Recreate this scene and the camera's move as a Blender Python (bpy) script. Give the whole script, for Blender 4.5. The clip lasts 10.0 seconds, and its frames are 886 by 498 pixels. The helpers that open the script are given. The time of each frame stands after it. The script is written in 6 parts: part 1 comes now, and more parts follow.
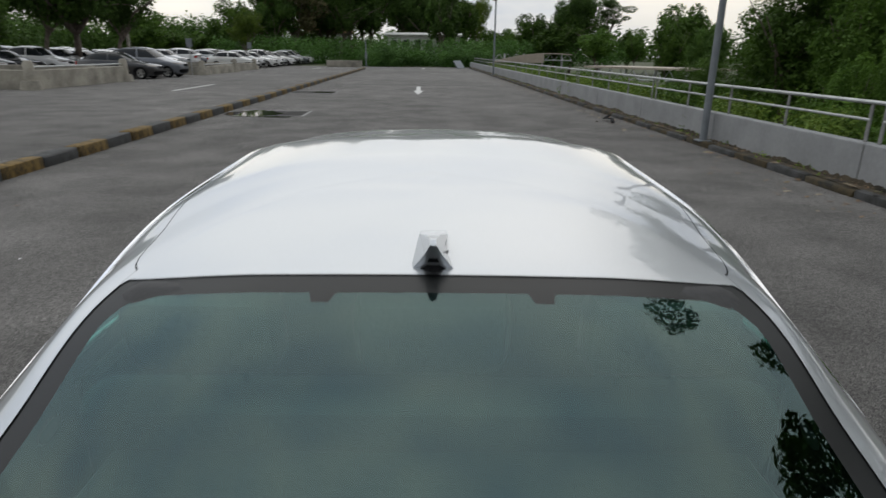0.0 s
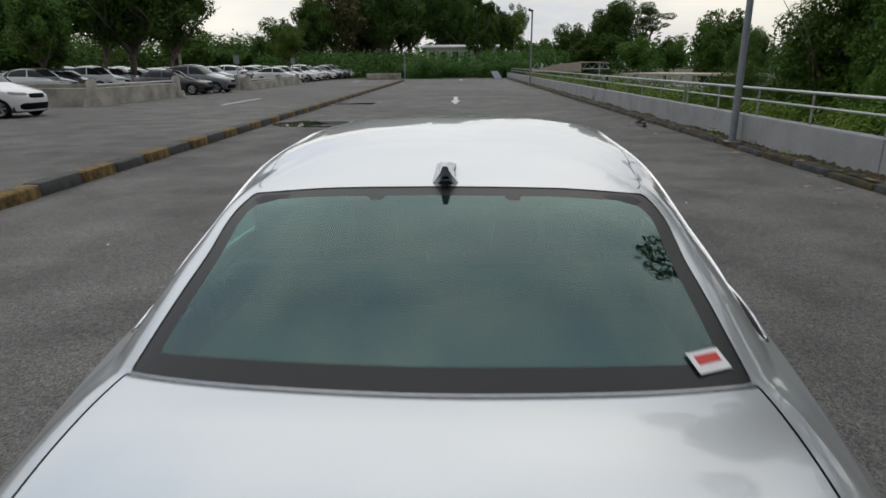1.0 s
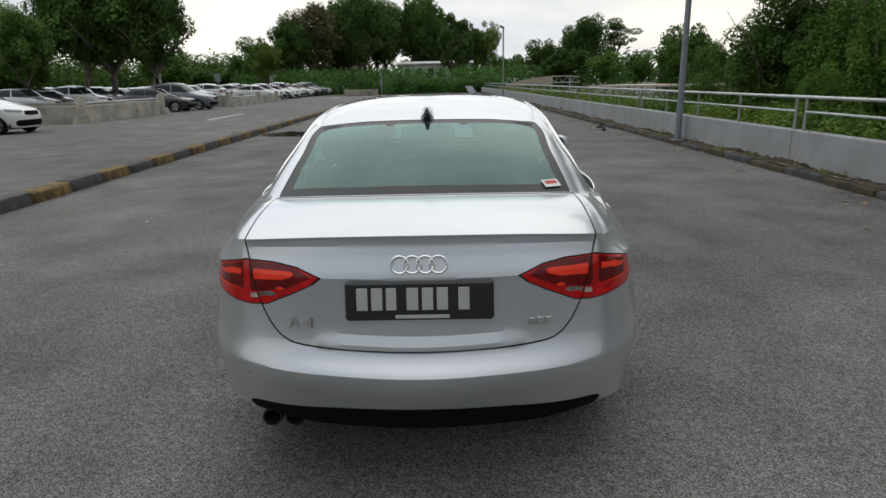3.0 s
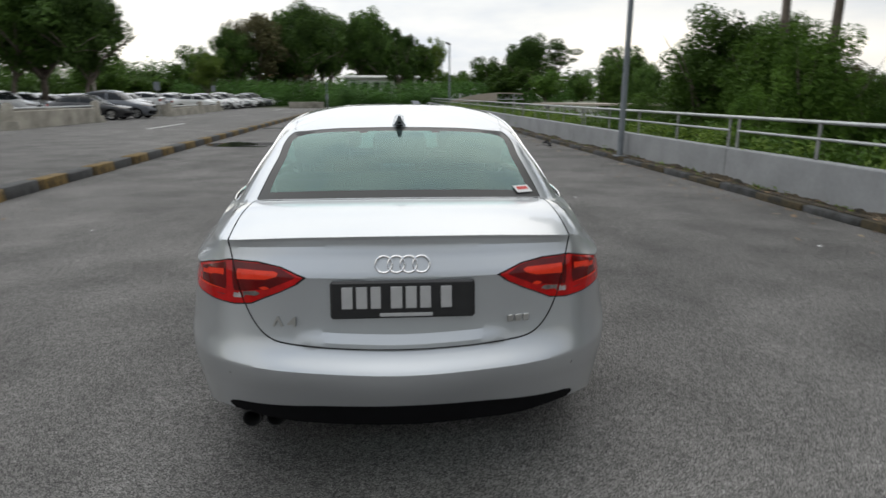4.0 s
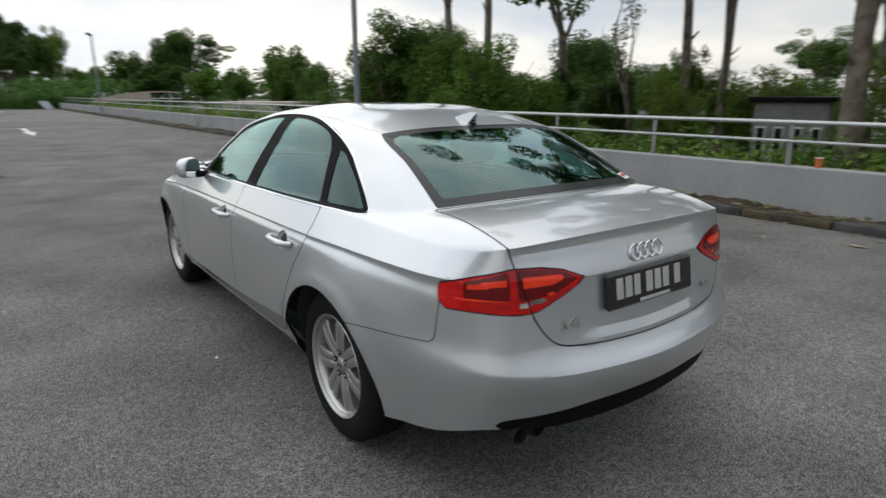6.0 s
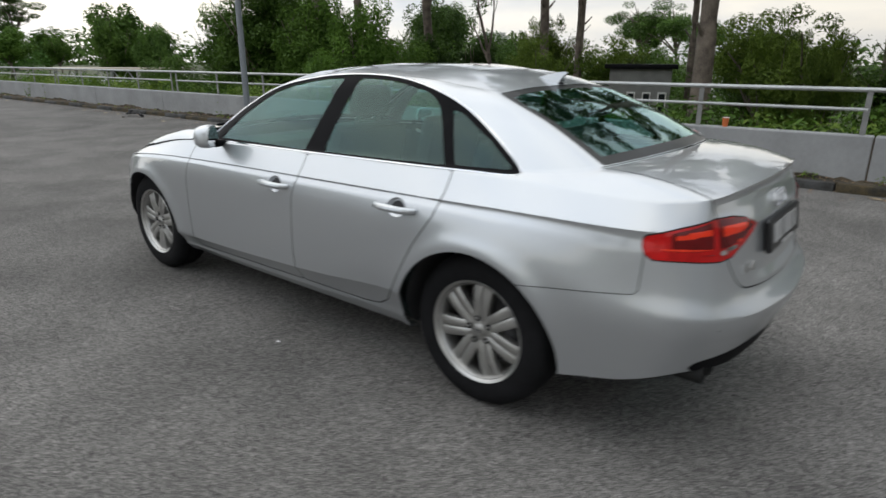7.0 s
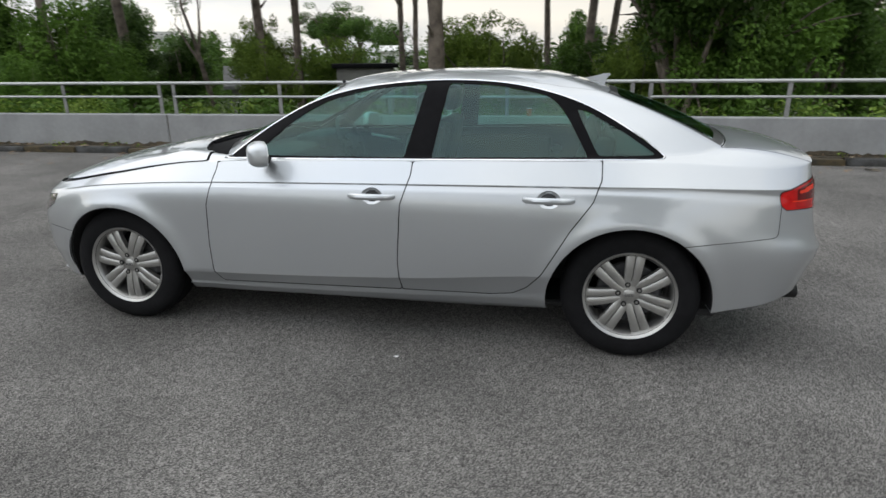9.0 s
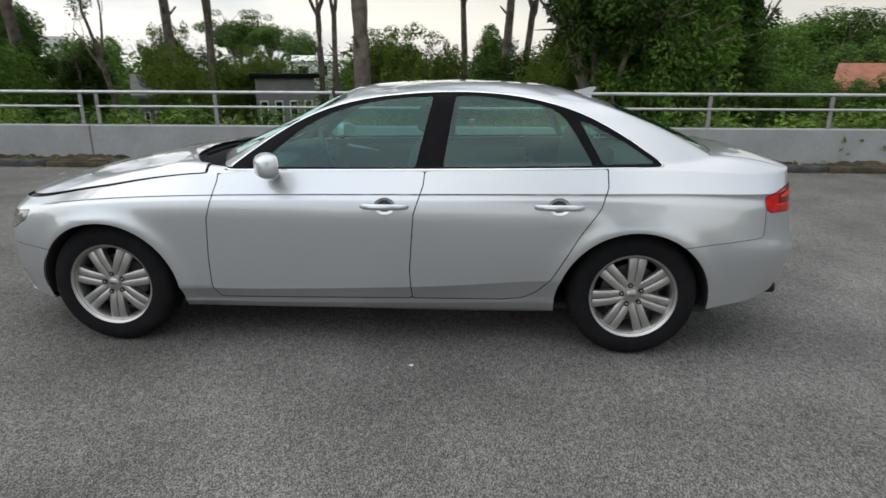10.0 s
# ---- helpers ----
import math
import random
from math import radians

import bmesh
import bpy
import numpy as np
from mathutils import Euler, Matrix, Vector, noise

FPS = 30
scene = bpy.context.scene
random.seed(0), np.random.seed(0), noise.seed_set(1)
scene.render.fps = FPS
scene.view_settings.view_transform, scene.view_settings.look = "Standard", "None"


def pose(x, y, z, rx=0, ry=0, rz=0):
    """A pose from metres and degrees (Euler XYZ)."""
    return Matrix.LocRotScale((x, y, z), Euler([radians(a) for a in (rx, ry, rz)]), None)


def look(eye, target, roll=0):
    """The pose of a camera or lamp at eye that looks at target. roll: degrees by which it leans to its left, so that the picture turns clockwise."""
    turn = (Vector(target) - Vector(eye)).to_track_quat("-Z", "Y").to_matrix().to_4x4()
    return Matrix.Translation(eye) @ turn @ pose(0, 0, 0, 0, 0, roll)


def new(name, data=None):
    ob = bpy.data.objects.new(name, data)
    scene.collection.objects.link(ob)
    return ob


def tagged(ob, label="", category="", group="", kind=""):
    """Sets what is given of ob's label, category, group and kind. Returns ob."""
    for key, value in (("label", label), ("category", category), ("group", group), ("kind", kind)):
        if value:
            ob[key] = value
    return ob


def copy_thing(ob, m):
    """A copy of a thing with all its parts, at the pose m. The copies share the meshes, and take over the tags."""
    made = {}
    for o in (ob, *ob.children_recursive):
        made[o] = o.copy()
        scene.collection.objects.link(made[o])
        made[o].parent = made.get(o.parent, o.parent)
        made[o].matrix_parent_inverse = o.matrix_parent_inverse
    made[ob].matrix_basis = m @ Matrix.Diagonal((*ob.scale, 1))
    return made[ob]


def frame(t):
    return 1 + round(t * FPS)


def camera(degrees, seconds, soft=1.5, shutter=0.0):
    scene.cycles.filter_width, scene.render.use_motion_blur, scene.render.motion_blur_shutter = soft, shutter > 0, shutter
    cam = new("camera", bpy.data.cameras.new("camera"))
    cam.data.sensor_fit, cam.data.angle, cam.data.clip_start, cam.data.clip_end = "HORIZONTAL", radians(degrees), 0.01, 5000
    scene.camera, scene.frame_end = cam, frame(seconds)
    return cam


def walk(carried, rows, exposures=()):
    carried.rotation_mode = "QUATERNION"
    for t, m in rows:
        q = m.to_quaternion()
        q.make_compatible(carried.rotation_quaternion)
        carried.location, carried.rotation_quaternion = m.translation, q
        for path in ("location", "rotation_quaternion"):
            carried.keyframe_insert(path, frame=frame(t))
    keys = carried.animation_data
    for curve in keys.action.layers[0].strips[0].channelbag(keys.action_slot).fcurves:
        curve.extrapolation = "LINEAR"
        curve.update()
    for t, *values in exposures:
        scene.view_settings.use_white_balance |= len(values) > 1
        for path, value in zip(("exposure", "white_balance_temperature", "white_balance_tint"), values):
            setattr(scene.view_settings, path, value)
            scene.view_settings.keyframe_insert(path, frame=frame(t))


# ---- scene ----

cam = camera(72.5, 10.0, soft=1.5, shutter=0.5)
EXPO = [(0, -.30), (.5, -.40), (1, -.34), (2, -.46), (2.5, -.28), (4, .05), (5.5, .12), (7.5, .22), (10, .36)]

# seconds, eye, target, roll
PATH = [
    (0, (0.005, -2.196, 1.657), (0.027, -0.294, 1.038), 0.8),
    (0.5, (0.061, -2.416, 1.634), (-0.023, -0.521, 0.999), 0.0),
    (1, (0.078, -2.814, 1.616), (-0.028, -0.905, 1.031), -0.5),
    (1.5, (0.086, -3.227, 1.586), (0.016, -1.306, 1.035), 0.6),
    (2, (0.151, -3.612, 1.544), (0.054, -1.681, 1.035), 0.7),
    (2.5, (0.131, -3.993, 1.494), (0.063, -2.058, 0.996), -1.5),
    (2.7, (0.124, -4.113, 1.490), (0.066, -2.188, 0.953), -1.7),
    (3.8, (0.101, -4.274, 1.497), (0.16, -2.343, 0.982), 1.1),
    (4, (-0.01, -4.29, 1.467), (0.134, -2.357, 0.973), 0.1),
    (4.5, (-0.41, -4.231, 1.442), (-0.079, -2.343, 0.871), 1.3),
    (5, (-0.857, -4.024, 1.446), (-0.254, -2.22, 0.828), -0.2),
    (5.5, (-1.382, -3.843, 1.462), (-0.46, -2.155, 0.912), -0.1),
    (5.7, (-1.578, -3.754, 1.464), (-0.585, -2.096, 0.947), -0.4),
    (6.8, (-2.575, -2.991, 1.454), (-1.117, -1.742, 0.893), 1.0),
    (7, (-2.718, -2.786, 1.426), (-1.253, -1.561, 0.830), 0.2),
    (7.5, (-3.086, -2.351, 1.447), (-1.459, -1.31, 0.927), -0.6),
    (8, (-3.37, -1.896, 1.432), (-1.615, -1.097, 0.902), -1.0),
    (8.5, (-3.58, -1.441, 1.456), (-1.738, -0.856, 0.939), -0.7),
    (9, (-3.74, -1.064, 1.462), (-1.871, -0.68, 0.862), -0.6),
    (9.5, (-3.779, -0.758, 1.460), (-1.874, -0.519, 0.901), -0.7),
    (10, (-3.856, -0.582, 1.469), (-1.942, -0.473, 0.901), 0.2),
]
walk(cam, [(t, look(eye, target, roll)) for t, eye, target, roll in PATH], EXPO)
# ---- world and sun: bright overcast evening sky ----
SUN_ELEVATION, SUN_HEADING = 46.0, 22.0

world = bpy.data.worlds.new("sky")
scene.world = world
world.use_nodes = True
wn, wl = world.node_tree.nodes, world.node_tree.links
wn.clear()
sky = wn.new("ShaderNodeTexSky")
sky.sky_type, sky.sun_disc = "NISHITA", False
sky.sun_elevation, sky.sun_rotation = radians(SUN_ELEVATION), radians(SUN_HEADING)
sky.dust_density, sky.air_density = 3.0, 1.0
coord = wn.new("ShaderNodeTexCoord")
stretch = wn.new("ShaderNodeMapping")
stretch.inputs["Scale"].default_value = (1.0, 1.0, 3.2)
clouds = wn.new("ShaderNodeTexNoise")
clouds.inputs["Scale"].default_value, clouds.inputs["Detail"].default_value = 2.1, 7.0
clouds.inputs["Roughness"].default_value = 0.52
ramp = wn.new("ShaderNodeValToRGB")
ramp.color_ramp.elements[0].position, ramp.color_ramp.elements[0].color = 0.34, (5.8, 6.4, 7.3, 1)
ramp.color_ramp.elements[1].position, ramp.color_ramp.elements[1].color = 0.60, (10.4, 10.1, 9.4, 1)
cover = wn.new("ShaderNodeMix")
cover.data_type = "RGBA"
cover.inputs["Factor"].default_value = 0.9
back = wn.new("ShaderNodeBackground")
back.inputs["Strength"].default_value = 0.1
wout = wn.new("ShaderNodeOutputWorld")
wl.new(coord.outputs["Generated"], stretch.inputs["Vector"])
wl.new(stretch.outputs["Vector"], clouds.inputs["Vector"])
wl.new(clouds.outputs["Fac"], ramp.inputs["Fac"])
wl.new(sky.outputs["Color"], cover.inputs["A"])
# a bright rim, greyer cloud above it, brighter again overhead
axes = wn.new("ShaderNodeSeparateXYZ")
rise = wn.new("ShaderNodeValToRGB")
stops = rise.color_ramp.elements
stops[0].position, stops[0].color = 0.0, (1.0, 1.0, 1.0, 1)
stops[1].position, stops[1].color = 1.0, (1.15, 1.15, 1.15, 1)
for at_height, bright in ((.06, 1.0), (.13, .79), (.30, .84), (.60, 1.0)):
    stops.new(at_height).color = (bright, bright, bright, 1)
lift = wn.new("ShaderNodeVectorMath")
lift.operation = "SCALE"
wl.new(coord.outputs["Generated"], axes.inputs["Vector"])
wl.new(axes.outputs["Z"], rise.inputs["Fac"])
wl.new(ramp.outputs["Color"], lift.inputs["Vector"])
# and brighter towards the veiled sun
glow, side = wn.new("ShaderNodeVectorMath"), wn.new("ShaderNodeMapRange")
glow.operation = "DOT_PRODUCT"
glow.inputs[1].default_value = (-0.48, 0.78, 0.40)
side.inputs["From Min"].default_value, side.inputs["From Max"].default_value = -1.0, 1.0
side.inputs["To Min"].default_value, side.inputs["To Max"].default_value = 0.60, 1.45
both_ways = wn.new("ShaderNodeMath")
both_ways.operation = "MULTIPLY"
wl.new(coord.outputs["Generated"], glow.inputs[0])
wl.new(glow.outputs["Value"], side.inputs["Value"])
wl.new(rise.outputs["Color"], both_ways.inputs[0])
wl.new(side.outputs["Result"], both_ways.inputs[1])
wl.new(both_ways.outputs[0], lift.inputs["Scale"])
# warm at the rim, bluer overhead
tone, tint, toned = wn.new("ShaderNodeMapRange"), wn.new("ShaderNodeMix"), wn.new("ShaderNodeVectorMath")
tone.inputs["From Min"].default_value, tone.inputs["From Max"].default_value = 0.05, 0.16
tint.data_type, toned.operation = "RGBA", "MULTIPLY"
tint.inputs["A"].default_value, tint.inputs["B"].default_value = (1.02, 0.985, 0.93, 1), (0.965, 1.0, 1.045, 1)
wl.new(axes.outputs["Z"], tone.inputs["Value"])
wl.new(tone.outputs["Result"], tint.inputs["Factor"])
wl.new(lift.outputs["Vector"], toned.inputs[0])
wl.new(tint.outputs["Result"], toned.inputs[1])
wl.new(toned.outputs["Vector"], cover.inputs["B"])
wl.new(cover.outputs["Result"], back.inputs["Color"])
wl.new(back.outputs["Background"], wout.inputs["Surface"])

sun_data = bpy.data.lights.new("sun", "SUN")
sun_data.energy, sun_data.angle, sun_data.color = 0.6, radians(140), (1.0, 0.97, 0.93)
sun = new("sun", sun_data)
sun.matrix_world = pose(0, 0, 20, 90 - SUN_ELEVATION, 0, 180 - SUN_HEADING)
# ---- materials ----
def mat(name, base, rough=0.6, metal=0.0, vary=0.15, scale=8.0, bump=0.0, bump_scale=60.0, dark=None, coat=0.0, island=0.0, spec=0.5):
    """A surface with colour variation at two scales and fine relief."""
    m = bpy.data.materials.new(name)
    m.use_nodes = True
    n, l = m.node_tree.nodes, m.node_tree.links
    b = n["Principled BSDF"]
    b.inputs["Metallic"].default_value = metal
    b.inputs["Coat Weight"].default_value = coat
    b.inputs["Coat Roughness"].default_value = 0.03
    b.inputs["Specular IOR Level"].default_value = spec
    tc = n.new("ShaderNodeTexCoord")
    big = n.new("ShaderNodeTexNoise")
    big.inputs["Scale"].default_value, big.inputs["Detail"].default_value = scale, 6
    fine = n.new("ShaderNodeTexNoise")
    fine.inputs["Scale"].default_value, fine.inputs["Detail"].default_value = scale * 9, 4
    add = n.new("ShaderNodeMath")
    add.operation = "MULTIPLY_ADD"
    add.inputs[1].default_value = 0.35
    cr = n.new("ShaderNodeValToRGB")
    lo = dark or tuple(c * (1 - vary) for c in base)
    hi = tuple(min(1, c * (1 + vary)) for c in base)
    cr.color_ramp.elements[0].position, cr.color_ramp.elements[0].color = 0.45, (*lo, 1)
    cr.color_ramp.elements[1].position, cr.color_ramp.elements[1].color = 0.88, (*hi, 1)
    l.new(tc.outputs["Object"], big.inputs["Vector"])
    l.new(tc.outputs["Object"], fine.inputs["Vector"])
    l.new(fine.outputs["Fac"], add.inputs[0])
    l.new(big.outputs["Fac"], add.inputs[2])
    l.new(add.outputs[0], cr.inputs["Fac"])
    colour = cr.outputs["Color"]
    if island:
        geo, oi = n.new("ShaderNodeNewGeometry"), n.new("ShaderNodeObjectInfo")
        mixr = n.new("ShaderNodeMath")
        mixr.operation = "MULTIPLY_ADD"
        mixr.inputs[1].default_value = 0.5
        l.new(geo.outputs["Random Per Island"], mixr.inputs[0])
        l.new(oi.outputs["Random"], mixr.inputs[2])
        hsv = n.new("ShaderNodeHueSaturation")
        mr = n.new("ShaderNodeMapRange")
        mr.inputs["From Max"].default_value = 1.5
        mr.inputs["To Min"].default_value, mr.inputs["To Max"].default_value = 1 - island, 1 + island
        l.new(mixr.outputs[0], mr.inputs["Value"])
        l.new(mr.outputs["Result"], hsv.inputs["Value"])
        l.new(colour, hsv.inputs["Color"])
        colour = hsv.outputs["Color"]
    l.new(colour, b.inputs["Base Color"])
    rr = n.new("ShaderNodeMapRange")
    rr.inputs["To Min"].default_value, rr.inputs["To Max"].default_value = max(0.02, rough * 0.85), min(1, rough * 1.15)
    l.new(big.outputs["Fac"], rr.inputs["Value"])
    l.new(rr.outputs["Result"], b.inputs["Roughness"])
    if bump:
        bn = n.new("ShaderNodeTexNoise")
        bn.inputs["Scale"].default_value, bn.inputs["Detail"].default_value = bump_scale, 3
        bp = n.new("ShaderNodeBump")
        bp.inputs["Strength"].default_value, bp.inputs["Distance"].default_value = bump, 0.01
        l.new(tc.outputs["Object"], bn.inputs["Vector"])
        l.new(bn.outputs["Fac"], bp.inputs["Height"])
        l.new(bp.outputs["Normal"], b.inputs["Normal"])
    return m


def leaf_mat(name, lo, hi):
    """Leaves: varied per leaf and per plant, letting some light through."""
    m = mat(name, hi, 0.6, dark=lo, scale=0.6, island=0.45, spec=0.18)
    n, l = m.node_tree.nodes, m.node_tree.links
    b, o = n["Principled BSDF"], n["Material Output"]
    tr = n.new("ShaderNodeBsdfTranslucent")
    mx = n.new("ShaderNodeMixShader")
    mx.inputs["Fac"].default_value = 0.3
    src = b.inputs["Base Color"].links[0].from_socket
    l.new(src, tr.inputs["Color"])
    l.new(b.outputs[0], mx.inputs[1])
    l.new(tr.outputs[0], mx.inputs[2])
    l.new(mx.outputs[0], o.inputs["Surface"])
    return m


def glass_mat(name, tint, least_gloss):
    """Thin tinted car glass: clear to straight light, mirror-like at a glancing angle."""
    m = bpy.data.materials.new(name)
    m.use_nodes = True
    n, l = m.node_tree.nodes, m.node_tree.links
    n.remove(n["Principled BSDF"])
    tr, gl, mx = (n.new("ShaderNode" + k) for k in ("BsdfTransparent", "BsdfGlossy", "MixShader"))
    tr.inputs["Color"].default_value = (*tint, 1)
    gl.inputs["Color"].default_value = (0.74, 1.0, 0.97, 1)
    gl.inputs["Roughness"].default_value = 0.0
    lw = n.new("ShaderNodeLayerWeight")
    lw.inputs["Blend"].default_value = 0.5
    power, scale = n.new("ShaderNodeMath"), n.new("ShaderNodeMath")
    power.operation, scale.operation = "POWER", "MULTIPLY_ADD"
    power.inputs[1].default_value = 4.0
    scale.inputs[1].default_value, scale.inputs[2].default_value = 1 - least_gloss, least_gloss
    l.new(lw.outputs["Facing"], power.inputs[0])
    l.new(power.outputs[0], scale.inputs[0])
    l.new(scale.outputs[0], mx.inputs[0])
    l.new(tr.outputs[0], mx.inputs[1])
    l.new(gl.outputs[0], mx.inputs[2])
    l.new(mx.outputs[0], n["Material Output"].inputs["Surface"])
    return m


def asphalt_mat(name, base, patchy):
    """Worn asphalt: pale and dark aggregate, stains and tyre-dark patches."""
    m = bpy.data.materials.new(name)
    m.use_nodes = True
    n, l = m.node_tree.nodes, m.node_tree.links
    b = n["Principled BSDF"]
    b.inputs["Roughness"].default_value = 0.85
    b.inputs["Specular IOR Level"].default_value = 0.3
    tc = n.new("ShaderNodeTexCoord")
    grain, stain, wide, stone = (n.new("ShaderNodeTexNoise") for _ in range(4))
    grain.inputs["Scale"].default_value, grain.inputs["Detail"].default_value = 165, 5
    stain.inputs["Scale"].default_value, stain.inputs["Detail"].default_value = 1.1, 7
    wide.inputs["Scale"].default_value, wide.inputs["Detail"].default_value = 0.16, 4
    stone.inputs["Scale"].default_value, stone.inputs["Detail"].default_value = 26, 4
    for t in (grain, stain, wide, stone):
        l.new(tc.outputs["Object"], t.inputs["Vector"])
    g = n.new("ShaderNodeValToRGB")
    g.color_ramp.elements[0].position, g.color_ramp.elements[0].color = 0.38, (*[c * 0.36 for c in base], 1)
    g.color_ramp.elements[1].position, g.color_ramp.elements[1].color = 0.66, (*[min(1, c * 1.95) for c in base], 1)
    chips = n.new("ShaderNodeTexVoronoi")
    chips.inputs["Scale"].default_value = 190
    l.new(tc.outputs["Object"], chips.inputs["Vector"])
    pale = n.new("ShaderNodeSeparateColor")
    l.new(chips.outputs["Color"], pale.inputs["Color"])
    both = n.new("ShaderNodeMath")
    both.operation = "MULTIPLY_ADD"
    both.inputs[1].default_value = 0.30
    l.new(pale.outputs["Red"], both.inputs[0])
    shift = n.new("ShaderNodeMath")
    shift.operation = "MULTIPLY_ADD"
    shift.inputs[1].default_value, shift.inputs[2].default_value = 0.6, 0.03
    l.new(grain.outputs["Fac"], shift.inputs[0])
    l.new(shift.outputs[0], both.inputs[2])
    l.new(both.outputs[0], g.inputs["Fac"])
    def times(colour, fac_socket, lo, hi, p0=0.35, p1=0.65):
        r = n.new("ShaderNodeMapRange")
        r.inputs["From Min"].default_value, r.inputs["From Max"].default_value = p0, p1
        r.inputs["To Min"].default_value, r.inputs["To Max"].default_value = lo, hi
        l.new(fac_socket, r.inputs["Value"])
        h = n.new("ShaderNodeHueSaturation")
        l.new(r.outputs["Result"], h.inputs["Value"])
        l.new(colour, h.inputs["Color"])
        return h.outputs["Color"]
    c = times(g.outputs["Color"], stain.outputs["Fac"], 1 - patchy, 1 + patchy)
    c = times(c, wide.outputs["Fac"], 1 - patchy * 0.7, 1 + patchy * 0.7)
    c = times(c, stone.outputs["Fac"], 0.84, 1.16)
    l.new(c, b.inputs["Base Color"])
    bp = n.new("ShaderNodeBump")
    bp.inputs["Strength"].default_value, bp.inputs["Distance"].default_value = 0.7, 0.006
    l.new(chips.outputs["Distance"], bp.inputs["Height"])
    l.new(bp.outputs["Normal"], b.inputs["Normal"])
    return m


ASPHALT = asphalt_mat("asphalt", (0.150, 0.144, 0.136), 0.22)
GRASS = mat("rough_grass", (0.06, 0.075, 0.025), 0.95, dark=(0.025, 0.03, 0.012), scale=0.7, bump=1.0, bump_scale=12)
CONCRETE = mat("painted_concrete", (0.285, 0.29, 0.295), 0.8, vary=0.16, scale=1.6, bump=0.25, bump_scale=40)
OLD_CONCRETE = mat("old_concrete", (0.30, 0.28, 0.235), 0.9, vary=0.4, scale=1.2, bump=0.4, bump_scale=30)
STONE_GREY = mat("kerb_stone", (0.085, 0.087, 0.088), 0.85, dark=(0.028, 0.027, 0.024), scale=4, bump=0.5, bump_scale=40)
STONE_YELLOW = mat("worn_yellow_paint", (0.25, 0.16, 0.045), 0.9, dark=(0.010, 0.011, 0.009), scale=8, bump=0.5, bump_scale=40)
DIRT = mat("mossy_dirt", (0.105, 0.082, 0.052), 0.95, dark=(0.016, 0.016, 0.012), scale=3, bump=0.8, bump_scale=50)
KERB_DARK = mat("dirty_yellow_paint", (0.085, 0.064, 0.032), 0.9, dark=(0.02, 0.02, 0.016), scale=7, bump=0.6, bump_scale=40)
STEEL = mat("galvanised_steel", (0.46, 0.47, 0.47), 0.42, metal=0.75, vary=0.15, scale=4)
POLE_PAINT = mat("grey_pole_paint", (0.20, 0.22, 0.24), 0.5, metal=0.2, vary=0.15, scale=3)
ROAD_WHITE = mat("road_paint", (0.6, 0.6, 0.58), 0.8, vary=0.25, scale=7, bump=0.3)
BARK = mat("bark", (0.20, 0.165, 0.135), 0.95, dark=(0.07, 0.055, 0.045), scale=3, bump=1.0, bump_scale=14)
LEAF_DARK = leaf_mat("leaf_dark", (0.030, 0.064, 0.013), (0.098, 0.178, 0.035))
LEAF_MID = leaf_mat("leaf_mid", (0.036, 0.080, 0.012), (0.105, 0.190, 0.030))
LEAF_BRIGHT = leaf_mat("leaf_bright", (0.055, 0.10, 0.014), (0.165, 0.235, 0.04))
LEAF_DEEP = leaf_mat("leaf_deep", (0.020, 0.045, 0.009), (0.070, 0.130, 0.024))
LEAF_BROWN = leaf_mat("leaf_brown", (0.05, 0.05, 0.022), (0.12, 0.11, 0.05))
PLASTER = mat("white_plaster", (0.7, 0.7, 0.68), 0.8, vary=0.1, scale=0.6)
ROOF_TILE = mat("clay_roof", (0.26, 0.10, 0.06), 0.85, vary=0.25, scale=2)
ROOF_GREY = mat("grey_roof", (0.36, 0.34, 0.31), 0.7, vary=0.2, scale=1.0)
CANOPY = mat("canopy_sheet", (0.42, 0.36, 0.30), 0.6, vary=0.15, scale=0.7)

PAINT = mat("silver_paint", (0.57, 0.595, 0.62), 0.35, metal=0.78, vary=0.05, scale=700, coat=1.0)
PAINT.node_tree.nodes["Principled BSDF"].inputs["Coat IOR"].default_value = 1.75
BLACK_TRIM = mat("black_trim", (0.008, 0.008, 0.009), 0.6, vary=0.2, scale=20, spec=0.05)
RUBBER = mat("tyre_rubber", (0.010, 0.010, 0.011), 0.85, vary=0.3, scale=14, bump=0.3, bump_scale=50, spec=0.15)
CHROME = mat("chrome", (0.85, 0.85, 0.86), 0.12, metal=1.0, vary=0.04, scale=10)
ALLOY = mat("alloy", (0.50, 0.495, 0.48), 0.38, metal=0.9, vary=0.08, scale=12)
DARK_METAL = mat("dark_metal", (0.08, 0.08, 0.085), 0.5, metal=0.7, vary=0.2, scale=12)
RED_LENS = mat("red_lens", (0.50, 0.006, 0.006), 0.25, vary=0.3, scale=14, coat=0.6, spec=0.2)
DARK_RED = mat("dark_red_lens", (0.13, 0.001, 0.002), 0.25, vary=0.3, scale=14, coat=0.6, spec=0.2)
BRIGHT_RED = mat("bright_red_lens", (0.95, 0.045, 0.015), 0.25, vary=0.2, scale=14, coat=0.6, spec=0.2)
CLEAR_LENS = mat("clear_lens", (0.55, 0.50, 0.48), 0.1, metal=0.4, vary=0.3, scale=40, coat=1.0)
PLATE_BLACK = mat("plate_black", (0.015, 0.015, 0.016), 0.35, vary=0.15, scale=30)
PLATE_WHITE = mat("plate_silver", (0.42, 0.42, 0.42), 0.4, vary=0.05, scale=30)
